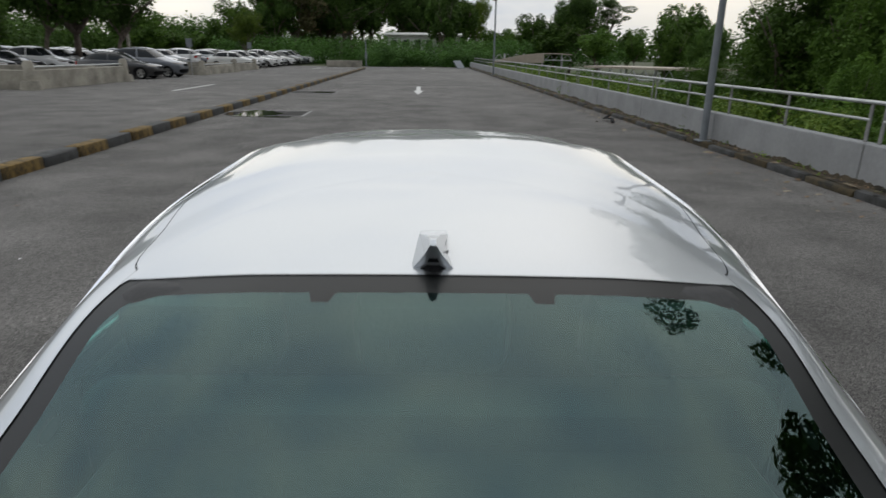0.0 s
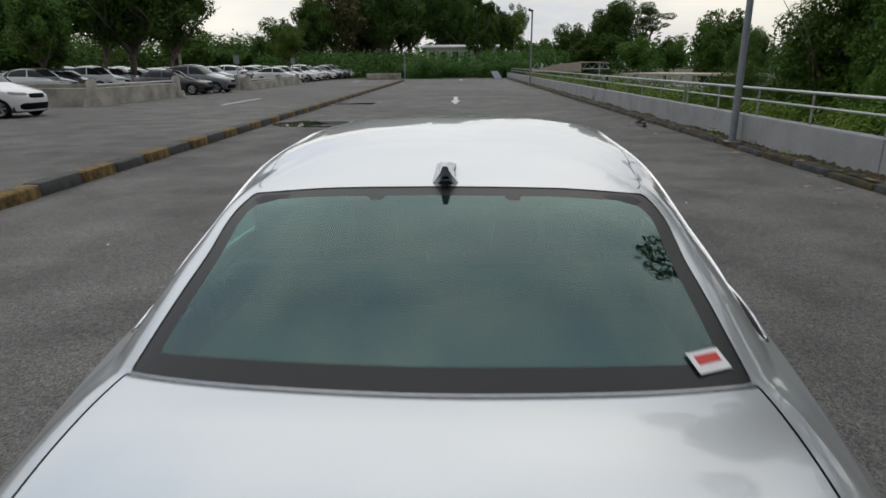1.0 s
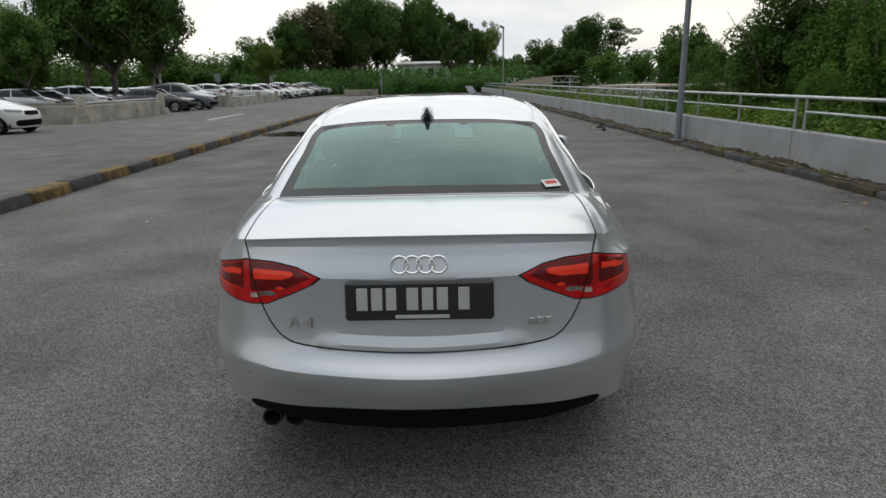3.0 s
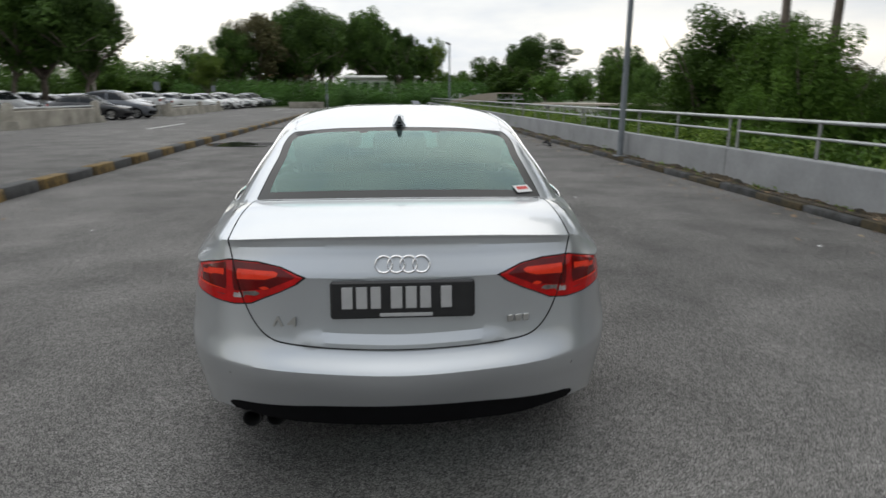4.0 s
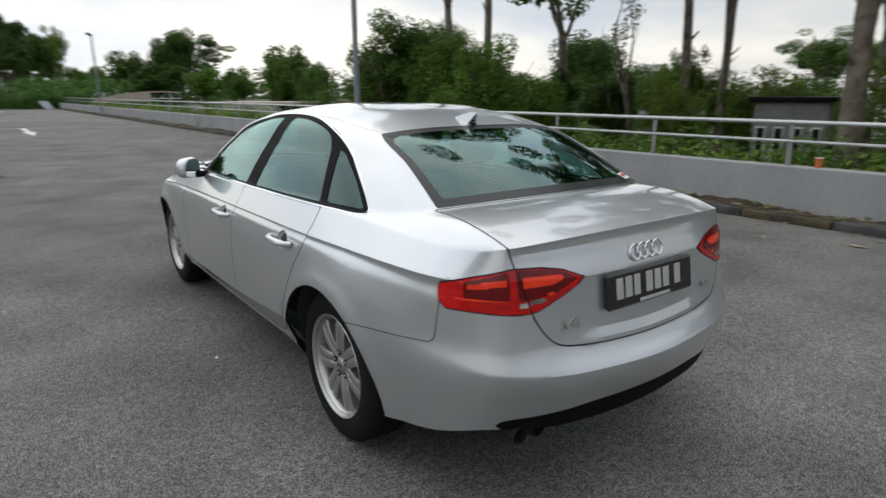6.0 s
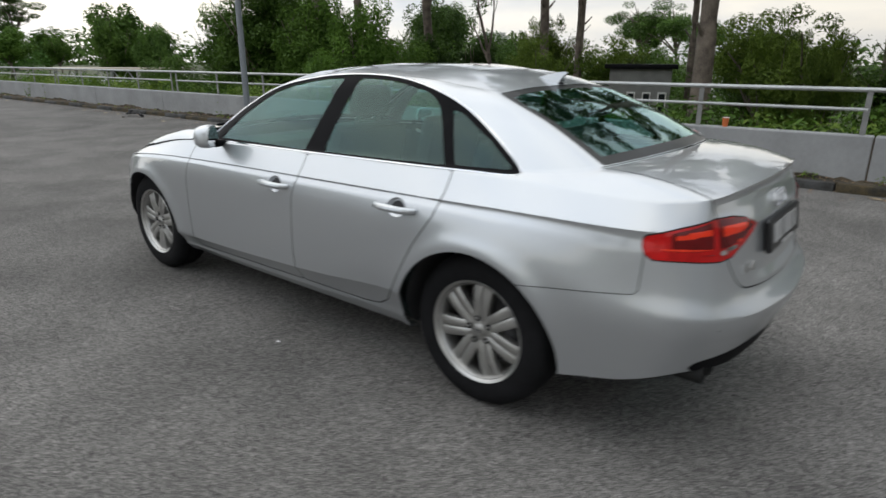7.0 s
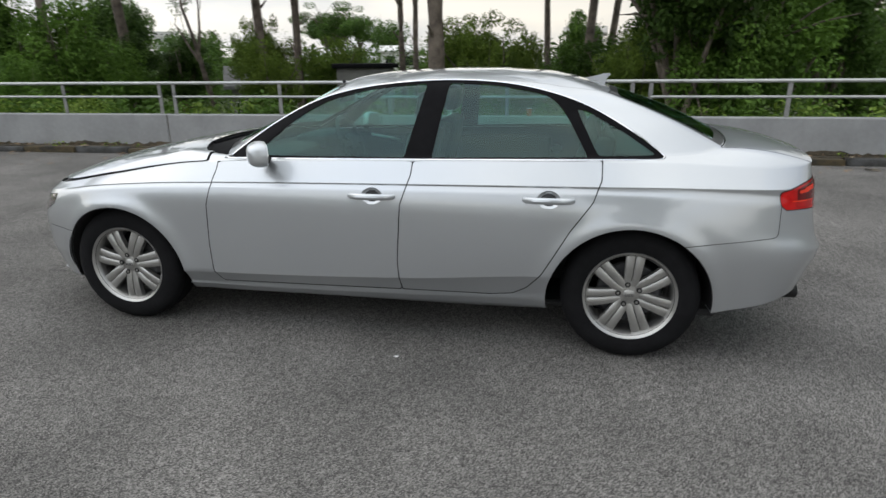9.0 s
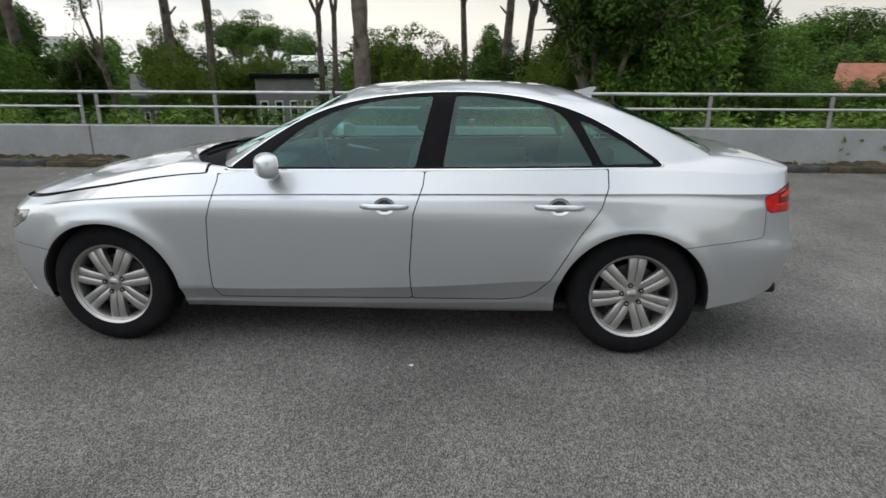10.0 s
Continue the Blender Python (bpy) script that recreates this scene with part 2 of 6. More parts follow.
SEAT = mat("grey_leather", (0.040, 0.040, 0.041), 0.6, vary=0.15, scale=12, bump=0.2)
CABIN = mat("cabin_plastic", (0.030, 0.030, 0.032), 0.7, vary=0.15, scale=10)
LINING = mat("headlining", (0.42, 0.41, 0.38), 0.9, vary=0.06, scale=10)
STICKER_WHITE = mat("sticker_white", (0.75, 0.75, 0.74), 0.5, vary=0.05)
STICKER_RED = mat("sticker_red", (0.6, 0.05, 0.04), 0.5, vary=0.1)
GREEN_GLASS = glass_mat("green_glass", (0.45, 0.74, 0.69), 0.096)
SIDE_GLASS = glass_mat("side_glass", (0.40, 0.66, 0.61), 0.06)
MIRROR = mat("mirror_glass", (0.72, 0.74, 0.75), 0.03, metal=1.0, vary=0.01)
# ---- building tools: a geo is (verts, faces) ----
def link(name, geo, material, parent=None, label="", crease=35):
    me = bpy.data.meshes.new(name)
    me.from_pydata([tuple(map(float, v)) for v in geo[0]], [], [tuple(f) for f in geo[1]])
    for m in material if isinstance(material, (list, tuple)) else (material,):
        me.materials.append(m)
    if crease:
        me.polygons.foreach_set("use_smooth", [True] * len(me.polygons))
        me.set_sharp_from_angle(angle=radians(crease))
    me.update()
    ob = new(name, me)
    if parent is not None:
        ob.parent = parent
    if label:
        ob["label"] = label
    return ob


def part(name, geo, material, parent, label="", crease=35):
    return link(name, geo, material, parent, label, crease)


def thing(name, label, category, at=None, group="", kind=""):
    ob = new(name)
    ob.empty_display_size = 0.2
    if at is not None:
        ob.matrix_world = at
    return tagged(ob, label, category, group, kind)


def join(*geos):
    verts, faces = [], []
    for v, f in geos:
        k = len(verts)
        verts += [tuple(p) for p in v]
        faces += [tuple(i + k for i in q) for q in f]
    return verts, faces


def moved(geo, m):
    return [tuple(m @ Vector(p)) for p in geo[0]], geo[1]


def mirrored(geo):
    return [(-p[0], p[1], p[2]) for p in geo[0]], [tuple(reversed(f)) for f in geo[1]]


def block(x0, x1, y0, y1, z0, z1, c=0.01):
    """A box with chamfered edges."""
    c = min(c, (x1 - x0) / 2.5, (y1 - y0) / 2.5, (z1 - z0) / 2.5)
    bm = bmesh.new()
    bmesh.ops.create_cube(bm, size=1)
    for v in bm.verts:
        v.co = ((x0 + x1) / 2 + v.co.x * (x1 - x0), (y0 + y1) / 2 + v.co.y * (y1 - y0), (z0 + z1) / 2 + v.co.z * (z1 - z0))
    if c > 0:
        bmesh.ops.bevel(bm, geom=bm.edges[:], offset=c, segments=2 if c > 0.02 else 1, affect="EDGES", profile=0.5)
    bm.verts.index_update()
    out = [tuple(v.co) for v in bm.verts], [tuple(v.index for v in f.verts) for f in bm.faces]
    bm.free()
    return out


def tube(points, radius, sides=8, closed=False, flat=1.0, caps=True):
    """A round bar along points; radius: one number or one for each point."""
    pts = [Vector(p) for p in points]
    n = len(pts)
    rad = radius if isinstance(radius, (list, tuple)) else [radius] * n
    verts, faces = [], []
    up = Vector((0, 0, 1))
    for i, p in enumerate(pts):
        a = pts[(i - 1) % n] if closed or i > 0 else pts[i]
        b = pts[(i + 1) % n] if closed or i < n - 1 else pts[i]
        d = (b - a).normalized()
        side = d.cross(up)
        side = side.normalized() if side.length > 1e-4 else Vector((1, 0, 0))
        top = side.cross(d).normalized()
        for k in range(sides):
            w = 2 * math.pi * k / sides
            verts.append(tuple(p + side * math.cos(w) * rad[i] + top * math.sin(w) * rad[i] * flat))
    rings = n if closed else n - 1
    for i in range(rings):
        j = (i + 1) % n
        for k in range(sides):
            q = (k + 1) % sides
            faces.append((i * sides + k, i * sides + q, j * sides + q, j * sides + k))
    if caps and not closed:
        faces.append(tuple(reversed(range(sides))))
        faces.append(tuple((n - 1) * sides + k for k in range(sides)))
    return verts, faces


def lathe(profile, sides=48, closed=False):
    """Turns a profile of (radius, along) round the x axis."""
    verts, faces = [], []
    m = len(profile)
    for k in range(sides):
        w = 2 * math.pi * k / sides
        for r, a in profile:
            verts.append((a, r * math.cos(w), r * math.sin(w)))
    for k in range(sides):
        q = (k + 1) % sides
        for i in range(m if closed else m - 1):
            j = (i + 1) % m
            faces.append((k * m + i, k * m + j, q * m + j, q * m + i))
    return verts, faces


def prism(outline, along, depth):
    """A flat outline, (u, v) pairs, pushed to a thickness; along maps u, v, w to a place."""
    n = len(outline)
    verts = [along(u, v, 0) for u, v in outline] + [along(u, v, depth) for u, v in outline]
    faces = [tuple(range(n)), tuple(reversed(range(n, 2 * n)))]
    faces += [((i + 1) % n, i, i + n, (i + 1) % n + n) for i in range(n)]
    return verts, faces


def ball(c, r, squash=(1, 1, 1), seg=14, rings=9):
    bm = bmesh.new()
    bmesh.ops.create_uvsphere(bm, u_segments=seg, v_segments=rings, radius=r)
    out = [(c[0] + v.co.x * squash[0], c[1] + v.co.y * squash[1], c[2] + v.co.z * squash[2]) for v in bm.verts]
    bm.verts.index_update()
    faces = [tuple(v.index for v in f.verts) for f in bm.faces]
    bm.free()
    return out, faces
# ---- the deck: ground, kerbs, wall, rail ----
# the roadway runs a little askew to the parked car
ROAD = pose(0, 0, 0, 0, 0, 1.604)


def on_road(u, w, z=0.0):
    return ROAD @ Vector((u, w, z))


def land():
    """One sheet to the horizon: level under the deck, falling away beyond the wall."""
    us = [-900, -300, -90, -70, 5.7, 6.6, 8.5, 11, 16, 30, 80, 300, 900]
    zs = [-.05, -.05, -.05, -.05, -.05, .15, -.6, -1.9, -2.9, -3.0, -3.0, -3.0, -3.0]
    ws = [-700, -200, -60, -20, 0, 20, 40, 57, 70, 120, 300, 1000]
    verts = [tuple(on_road(u, w, z)) for w in ws for u, z in zip(us, zs)]
    n = len(us)
    faces = [(j * n + i, j * n + i + 1, (j + 1) * n + i + 1, (j + 1) * n + i) for j in range(len(ws) - 1) for i in range(n - 1)]
    return verts, faces


tagged(link("ground", land(), GRASS, crease=60), "rough grass and earth falling away beyond the deck", "ground", kind="structure")
tagged(link("car_park_deck", moved(block(-72, 5.64, -60, 70, -.6, 0, 0), ROAD), ASPHALT, crease=0), "worn grey asphalt deck of the car park", "pavement", kind="structure")

KERB_R, KERB_L, WALL_U = 5.33, -5.44, 5.62


def kerb(name, u0, u1, w0, w1, length, height, yellow_from, yellow=STONE_YELLOW):
    k = thing(name, "stone kerb with worn yellow and grey painted lengths", "kerb", ROAD.copy(), kind="structure")
    geos = []
    for j in range(3):
        wob = random.uniform(-.008, .008)
        g = block(u0, u1, .006, length - .006, -.03, height + wob, .028)
        g = [(x + random.uniform(-.005, .005), y, z + random.uniform(-.006, .006)) for x, y, z in g[0]], g[1]
        me_ob = link("kerb_stone", g, yellow, k)
        geos.append(me_ob.data)
        bpy.data.objects.remove(me_ob)
    grey = []
    for me in geos:
        c = me.copy()
        c.materials[0] = STONE_GREY
        grey.append(c)
    n = int((w1 - w0) / length)
    for i in range(n):
        pool = geos if (i + yellow_from) % 2 == 0 else grey
        s = new("kerb_stone", pool[i % 3])
        s.parent = k
        s.location = (random.uniform(-.012, .012), w0 + i * length, random.uniform(-.01, .006))
    return k


kerb("kerb_left", KERB_L - .24, KERB_L, -9.0, 60, .92, .17, 0)
kerb("kerb_right", KERB_R, KERB_R + .13, -14.0, 68, 1.0, .098, 1, KERB_DARK)
tagged(link("gutter", moved(block(KERB_R + .13, WALL_U, -30, 69, -.02, .095, .0), ROAD), DIRT, crease=0), "narrow mossy dirt strip between kerb and wall", "gutter", kind="structure")

wall = thing("parapet_wall", "low painted concrete wall in lengths with dark joints", "wall", ROAD.copy(), kind="structure")
BAY, JOINT = 7.64, -2.26
WALL_JOINTS = [JOINT + BAY * k for k in range(-4, 2)] + [9.5 + 4.05 * k for k in range(16)]
for w0, w1 in zip(WALL_JOINTS, WALL_JOINTS[1:]):
    part("wall_panel", block(WALL_U, WALL_U + .20, w0 + .008, w1 - .008, -.05, .62, .012), CONCRETE, wall)
# moss and splashed dirt climb the foot of the wall to an uneven line
foot_verts, foot_faces = [], []
foot_rng = random.Random(71)
for k in range(int((WALL_JOINTS[-1] - WALL_JOINTS[0]) / .07)):
    w = WALL_JOINTS[0] + .07 * k
    top = .125 + .022 * math.sin(w * 1.3) + .018 * math.sin(w * 3.7 + 1) + foot_rng.uniform(-.016, .03)
    foot_verts += [(WALL_U - .012, w, .05), (WALL_U - .004, w, top), (WALL_U + .006, w, top + .008)]
    if k:
        a = 3 * k
        foot_faces += [(a - 3, a - 2, a + 1, a), (a - 2, a - 1, a + 2, a + 1)]
part("wall_foot", (foot_verts, foot_faces), DIRT, wall, "dark mossy foot of the wall")
part("wall_core", block(WALL_U + .02, WALL_U + .18, WALL_JOINTS[0], WALL_JOINTS[-1], -.05, .60, 0), DIRT, wall, "dark joint filler")

POST_STEEL = mat("dull_steel", (.26, .26, .255), .6, metal=.5, vary=.25, scale=6)
rail = thing("guard_rail", "galvanised steel rail with two bars on flat posts", "railing", ROAD.copy(), kind="structure")
RAIL_U = WALL_U + .10
for i in range(-4, 9):
    w0 = JOINT + i * BAY
    part("rail_top", tube([(RAIL_U, w0 - .02, 1.125), (RAIL_U, w0 + BAY - .02, 1.125)], .026, 10), STEEL, rail)
    part("rail_bar", tube([(RAIL_U, w0 + .12, .905), (RAIL_U, w0 + BAY - .13, .905)], .019, 10), STEEL, rail)
    for w in (.13, 1.96, 3.80, 5.63, BAY - .13):
        part("rail_post", block(RAIL_U - .010, RAIL_U + .010, w0 + w - .03, w0 + w + .03, .60, 1.11, .004), POST_STEEL, rail)


def lamp_post(u, w, height):
    base = ROAD @ pose(u, w, .0)
    p = thing("lamp_post", "grey painted steel lamp post with a floodlight on top", "lamp post", base, group="lamp posts")
    part("pole", tube([(0, 0, -.05), (0, 0, height)], [.070, .056], 14), POLE_PAINT, p)
    part("base_plate", join(block(-.13, .13, -.13, .13, .09, .115, .008), tube([(.05, 0, .1), (.02, -.07, .3)], .008, 6)), POLE_PAINT, p)
    part("bracket", tube([(0, -.25, height), (0, .25, height)], .025, 8), POLE_PAINT, p)
    f = part("floodlight", moved(block(-.19, .19, -.14, .14, -.05, .08, .03), pose(-.12, 0, height + .14, 0, 25)), DARK_METAL, p)
    part("lens", moved(block(-.15, .15, -.11, .11, -.062, -.05, .004), pose(-.12, 0, height + .14, 0, 25)), CLEAR_LENS, f)


lamp_post(5.42, 9.42, 5.2)
lamp_post(5.42, 45.0, 5.2)

# painted arrows and lines
def arrow(u, w, wide, long):
    o = [(-.18, 0), (-.18, 1.1), (-.42, 1.1), (0, 2.0), (.42, 1.1), (.18, 1.1), (.18, 0)]
    g = [tuple(on_road(u + a * wide, w - b * long, .004)) for a, b in o], [tuple(reversed(range(7)))]
    tagged(link("road_arrow", g, ROAD_WHITE, crease=0), "worn white arrow painted on the asphalt", "road marking", kind="structure")


arrow(-.15, 29.3, .55, 3.1)
arrow(.25, 66.0, .45, 2.2)
for w0 in (23.9, 57.5):
    tagged(link("lane_line", moved(block(-10.36, -10.21, w0, w0 + 5.2, .0, .004, 0), ROAD), ROAD_WHITE, crease=0), "white lane line on the asphalt", "road marking", kind="structure")
for w0 in (30.6,):
    tagged(link("deck_joint", moved(block(KERB_L, KERB_R, w0, w0 + .34, -.01, .003, 0), ROAD), mat("joint_tar", (.022, .022, .021), .7, vary=.3), crease=0), "dark tar joint across the deck", "joint", kind="structure")


def tar_patch(x, y, wide, long, turn, seed):
    """A thin uneven patch of darker mended asphalt."""
    rng = np.random.default_rng(seed)
    ring = [(wide * math.cos(k * .3142) * rng.uniform(.8, 1.1), long * math.sin(k * .3142) * rng.uniform(.8, 1.1)) for k in range(20)]
    g = prism(ring, lambda u, v, w: (u, v, w), .004)
    g = g[0], [tuple(reversed(f)) for f in g[1]]
    tagged(link("asphalt_patch", moved(g, pose(x, y, 0.0, 0, 0, turn)), PATCH, crease=0), "dark mended patch in the asphalt", "patch", kind="structure")


PATCH = asphalt_mat("patched_asphalt", (.06, .057, .053), .3)
tar_patch(-2.2, 10.0, .34, .42, 10, 3)


IRON = mat("rusty_iron", (.04, .038, .036), .85, vary=.4, scale=9, spec=.2)


def drain(u, w):
    d = thing("drain_cover", "wet steel drain gratings set in the asphalt by the kerb", "drain", ROAD @ pose(u, w, 0))
    part("drain_frame", join(block(-.95, .95, -.75, -.69, .0, .008, .002), block(-.95, .95, .69, .75, .0, .008, .002), block(-.95, -.89, -.7, .7, .0, .008, .002), block(.89, .95, -.7, .7, .0, .008, .002)), POST_STEEL, d)
    for k in range(3):
        part("drain_plate", block(-.86 + k * .58, -.32 + k * .58, -.66, .66, .0, .006, .002), IRON, d)


drain(-4.1, 14.9)
drain(-4.5, 24.0)


WET = mat("wet_asphalt", (.035, .035, .034), .03, vary=.3, scale=5, spec=.6)


def puddle(u, w, wide, long, seed):
    """A thin film of water with a ragged edge."""
    rng = np.random.default_rng(seed)
    ring = [(wide * math.cos(k * .2618) * rng.uniform(.72, 1.1), long * math.sin(k * .2618) * rng.uniform(.72, 1.1)) for k in range(24)]
    g = prism(ring, lambda a, b, c: (a, b, c), .0115)
    g = g[0], [tuple(reversed(f)) for f in g[1]]
    tagged(link("puddle", moved(g, ROAD @ pose(u, w, 0)), WET, crease=0), "shallow puddle on the asphalt beside the drain", "puddle", kind="structure")


puddle(-4.58, 14.75, .78, .95, 5)
puddle(-3.9, 13.95, .5, .16, 6)
puddle(-4.1, 24.0, .55, .42, 7)

# low planter walls of the far car park
def planter(x0, x1, y0, y1, h):
    p = thing("planter_wall", "weathered concrete parapet with a coping and round piers", "wall", group="parapets")
    t = .25
    part("wall_side", block(x1 - t, x1, y0, y1, -.02, h, .02), OLD_CONCRETE, p)
    part("wall_side", block(x0, x0 + t, y0, y1, -.02, h, .02), OLD_CONCRETE, p)
    part("wall_side", block(x0 + t, x1 - t, y0, y0 + t, -.02, h, .02), OLD_CONCRETE, p)
    part("wall_side", block(x0 + t, x1 - t, y1 - t, y1, -.02, h, .02), OLD_CONCRETE, p)
    for y in (y0 - .1, y1 + .1):
        part("pier", join(tube([(x1 - .1, y, 0), (x1 - .1, y, .35)], [.42, .34], 14), tube([(x1 - .1, y, .35), (x1 - .1, y, h + .25), (x1 - .1, y, h + .38)], [.2, .2, .12], 14)), OLD_CONCRETE, p)
    part("handrail", tube([(x1 - .12, y0, h + .12), (x1 - .12, y1, h + .12)], .035, 8), STEEL, p)


planter(-24.5, -16.2, 23.1, 30.5, .76)
planter(-29, -15.7, 40.2, 46.6, .55)
planter(-29, -16.2, 48.6, 53.8, .55)
import collections

# ---- saloon body: rings from the sill up to the roof, 12 stations from nose to tail ----
# each row: half width, length position, height at the stations
UNDERSIDE = [(0, 2.10, .18), (.40, 2.05, .18), (.66, 1.86, .19), (.74, 1.40, .19), (.76, .80, .18), (.77, -.28, .18), (.77, -1.0, .19), (.74, -1.5, .22), (.68, -1.90, .265), (.55, -2.10, .29), (.33, -2.2, .275), (0, -2.22, .265)]
LOWER_EDGE = [(0, 2.18, .20), (.42, 2.12, .20), (.72, 1.92, .22), (.85, 1.404, .22), (.848, .80, .20), (.850, -.28, .21), (.850, -1.0, .22), (.845, -1.5, .235), (.785, -1.99, .29), (.645, -2.20, .335), (.36, -2.29, .305), (0, -2.315, .295)]
LOWER_CREASE = [(0, 2.25, .38), (.42, 2.19, .38), (.74, 1.97, .38), (.890, 1.404, .35), (.893, .80, .335), (.898, -.28, .37), (.900, -.97, .42), (.890, -1.5, .43), (.80, -2.03, .44), (.645, -2.245, .455), (.36, -2.345, .44), (0, -2.378, .43)]
WAIST = [(0, 2.27, .55), (.42, 2.205, .55), (.75, 1.965, .57), (.908, 1.404, .60), (.902, .80, .60), (.907, -.28, .60), (.910, -1.05, .60), (.905, -1.5, .60), (.802, -2.058, .570), (.638, -2.279, .555), (.357, -2.374, .54), (0, -2.404, .53)]
BUMPER_TOP = [(0, 2.25, .64), (.41, 2.185, .64), (.74, 1.95, .66), (.902, 1.404, .72), (.902, .80, .74), (.905, -.28, .74), (.905, -1.08, .74), (.897, -1.5, .73), (.785, -2.052, .66), (.61, -2.262, .645), (.35, -2.320, .62), (0, -2.340, .605)]
SHOULDER = [(0, 2.215, .70), (.40, 2.15, .70), (.715, 1.925, .73), (.880, 1.404, .81), (.880, .80, .84), (.880, -.28, .86), (.873, -1.1, .87), (.852, -1.5, .872), (.765, -2.035, .862), (.605, -2.225, .86), (.335, -2.292, .85), (0, -2.303, .845)]
SILL_LINE = [(0, 2.17, .735), (.40, 2.10, .745), (.68, 1.87, .77), (.80, 1.404, .855), (.820, .80, .94), (.826, -.28, .965), (.810, -1.1, .985), (.772, -1.5, .98), (.706, -1.99, .953), (.598, -2.205, .968), (.32, -2.252, .982), (0, -2.267, .986)]
GLASS_FOOT = [(0, .925, .998), (.35, .892, .994), (.62, .805, .976), (.705, .77, .955), (.775, .60, .962), (.80, -.28, .985), (.78, -1.1, 1.0), (.735, -1.5, 1.0), (.66, -1.73, 1.015), (.600, -1.80, 1.03), (.32, -1.875, 1.045), (0, -1.90, 1.05)]
MID_GLASS = [(0, .55, 1.174), (.36, .518, 1.168), (.575, .456, 1.158), (.64, .45, 1.155), (.682, .30, 1.155), (.686, -.3, 1.185), (.670, -.98, 1.185), (.636, -1.32, 1.17), (.595, -1.48, 1.17), (.555, -1.53, 1.17), (.295, -1.575, 1.19), (0, -1.59, 1.196)]
ROOF_EDGE = [(0, .165, 1.350), (.35, .148, 1.343), (.50, .122, 1.322), (.545, .11, 1.310), (.556, -.02, 1.315), (.548, -.32, 1.350), (.550, -.85, 1.332), (.535, -1.08, 1.302), (.525, -1.2, 1.289), (.505, -1.245, 1.284), (.27, -1.265, 1.302), (0, -1.27, 1.306)]
ROOF_SHOULDER = [(0, .08, 1.372), (.27, .05, 1.368), (.37, .0, 1.361), (.40, -.06, 1.358), (.405, -.15, 1.366), (.40, -.38, 1.384), (.40, -.75, 1.377), (.39, -.93, 1.360), (.38, -1.02, 1.351), (.365, -1.06, 1.347), (.20, -1.08, 1.353), (0, -1.09, 1.355)]
ROOF_RIDGE = [(0, -.12, 1.390), (0, -.14, 1.391), (0, -.17, 1.392), (0, -.22, 1.395), (0, -.30, 1.398), (0, -.44, 1.402), (0, -.62, 1.400), (0, -.74, 1.395), (0, -.80, 1.391), (0, -.84, 1.388), (0, -.88, 1.386), (0, -.90, 1.384)]
RINGS = [UNDERSIDE, LOWER_EDGE, LOWER_CREASE, WAIST, BUMPER_TOP, SHOULDER, SILL_LINE, GLASS_FOOT, MID_GLASS, ROOF_EDGE, ROOF_SHOULDER, ROOF_RIDGE]
SHARP = (0, 1, 2, 5, 6, 7, 11)
HUBS = ((0.748, 1.404), (0.748, -1.404))
ARCHES = ((1.392, 0.286), (-1.392, 0.286))


def slopes(v):
    """Monotone cubic slopes along the first axis of evenly spaced keys."""
    d = np.diff(v, axis=0)
    m = np.zeros_like(v)
    a, b = d[:-1], d[1:]
    m[1:-1] = np.where(a * b > 0, 2 * a * b / np.where(np.abs(a + b) < 1e-9, 1, a + b), 0)
    return m


def along_ring(row, per):
    k = np.array(row, float)
    flip = np.array([-1, 1, 1])
    ext = np.vstack([k[1] * flip, k, k[-2] * flip])
    m = slopes(ext)
    out, pos = [], []
    for i in range(1, 12):
        n = per if i < 11 else per + 1
        for j in range(n):
            t = j / per
            h = (2 * t**3 - 3 * t**2 + 1, t**3 - 2 * t**2 + t, -2 * t**3 + 3 * t**2, t**3 - t**2)
            out.append(h[0] * ext[i] + h[1] * m[i] + h[2] * ext[i + 1] + h[3] * m[i + 1])
            pos.append(i - 1 + t)
    return np.array(out), np.array(pos)


def up_rings(rings, per):
    """Rings in between, smooth but for the sharp ones."""
    n = len(rings)
    gap = [np.mean(np.linalg.norm(rings[i + 1] - rings[i], axis=1)) for i in range(n - 1)]
    rows, pos = [], []
    for i in range(n - 1):
        p, q = rings[i], rings[i + 1]
        def slope(k):
            if k in SHARP or k in (0, n - 1):
                return None
            return ((rings[k] - rings[k - 1]) / gap[k - 1] * gap[k] + (rings[k + 1] - rings[k]) / gap[k] * gap[k - 1]) / (gap[k - 1] + gap[k])
        a, b = slope(i), slope(i + 1)
        chord = (q - p) / gap[i]
        a = (1.5 * chord - 0.5 * b if b is not None else chord) if a is None else a
        b = (1.5 * chord - 0.5 * slope(i) if slope(i) is not None else chord) if b is None else b
        for j in range(per + (i == n - 2)):
            t = j / per
            h = (2 * t**3 - 3 * t**2 + 1, (t**3 - 2 * t**2 + t) * gap[i], -2 * t**3 + 3 * t**2, (t**3 - t**2) * gap[i])
            rows.append(h[0] * p + h[1] * a + h[2] * q + h[3] * b)
            pos.append(i + t)
    return np.array(rows), np.array(pos)


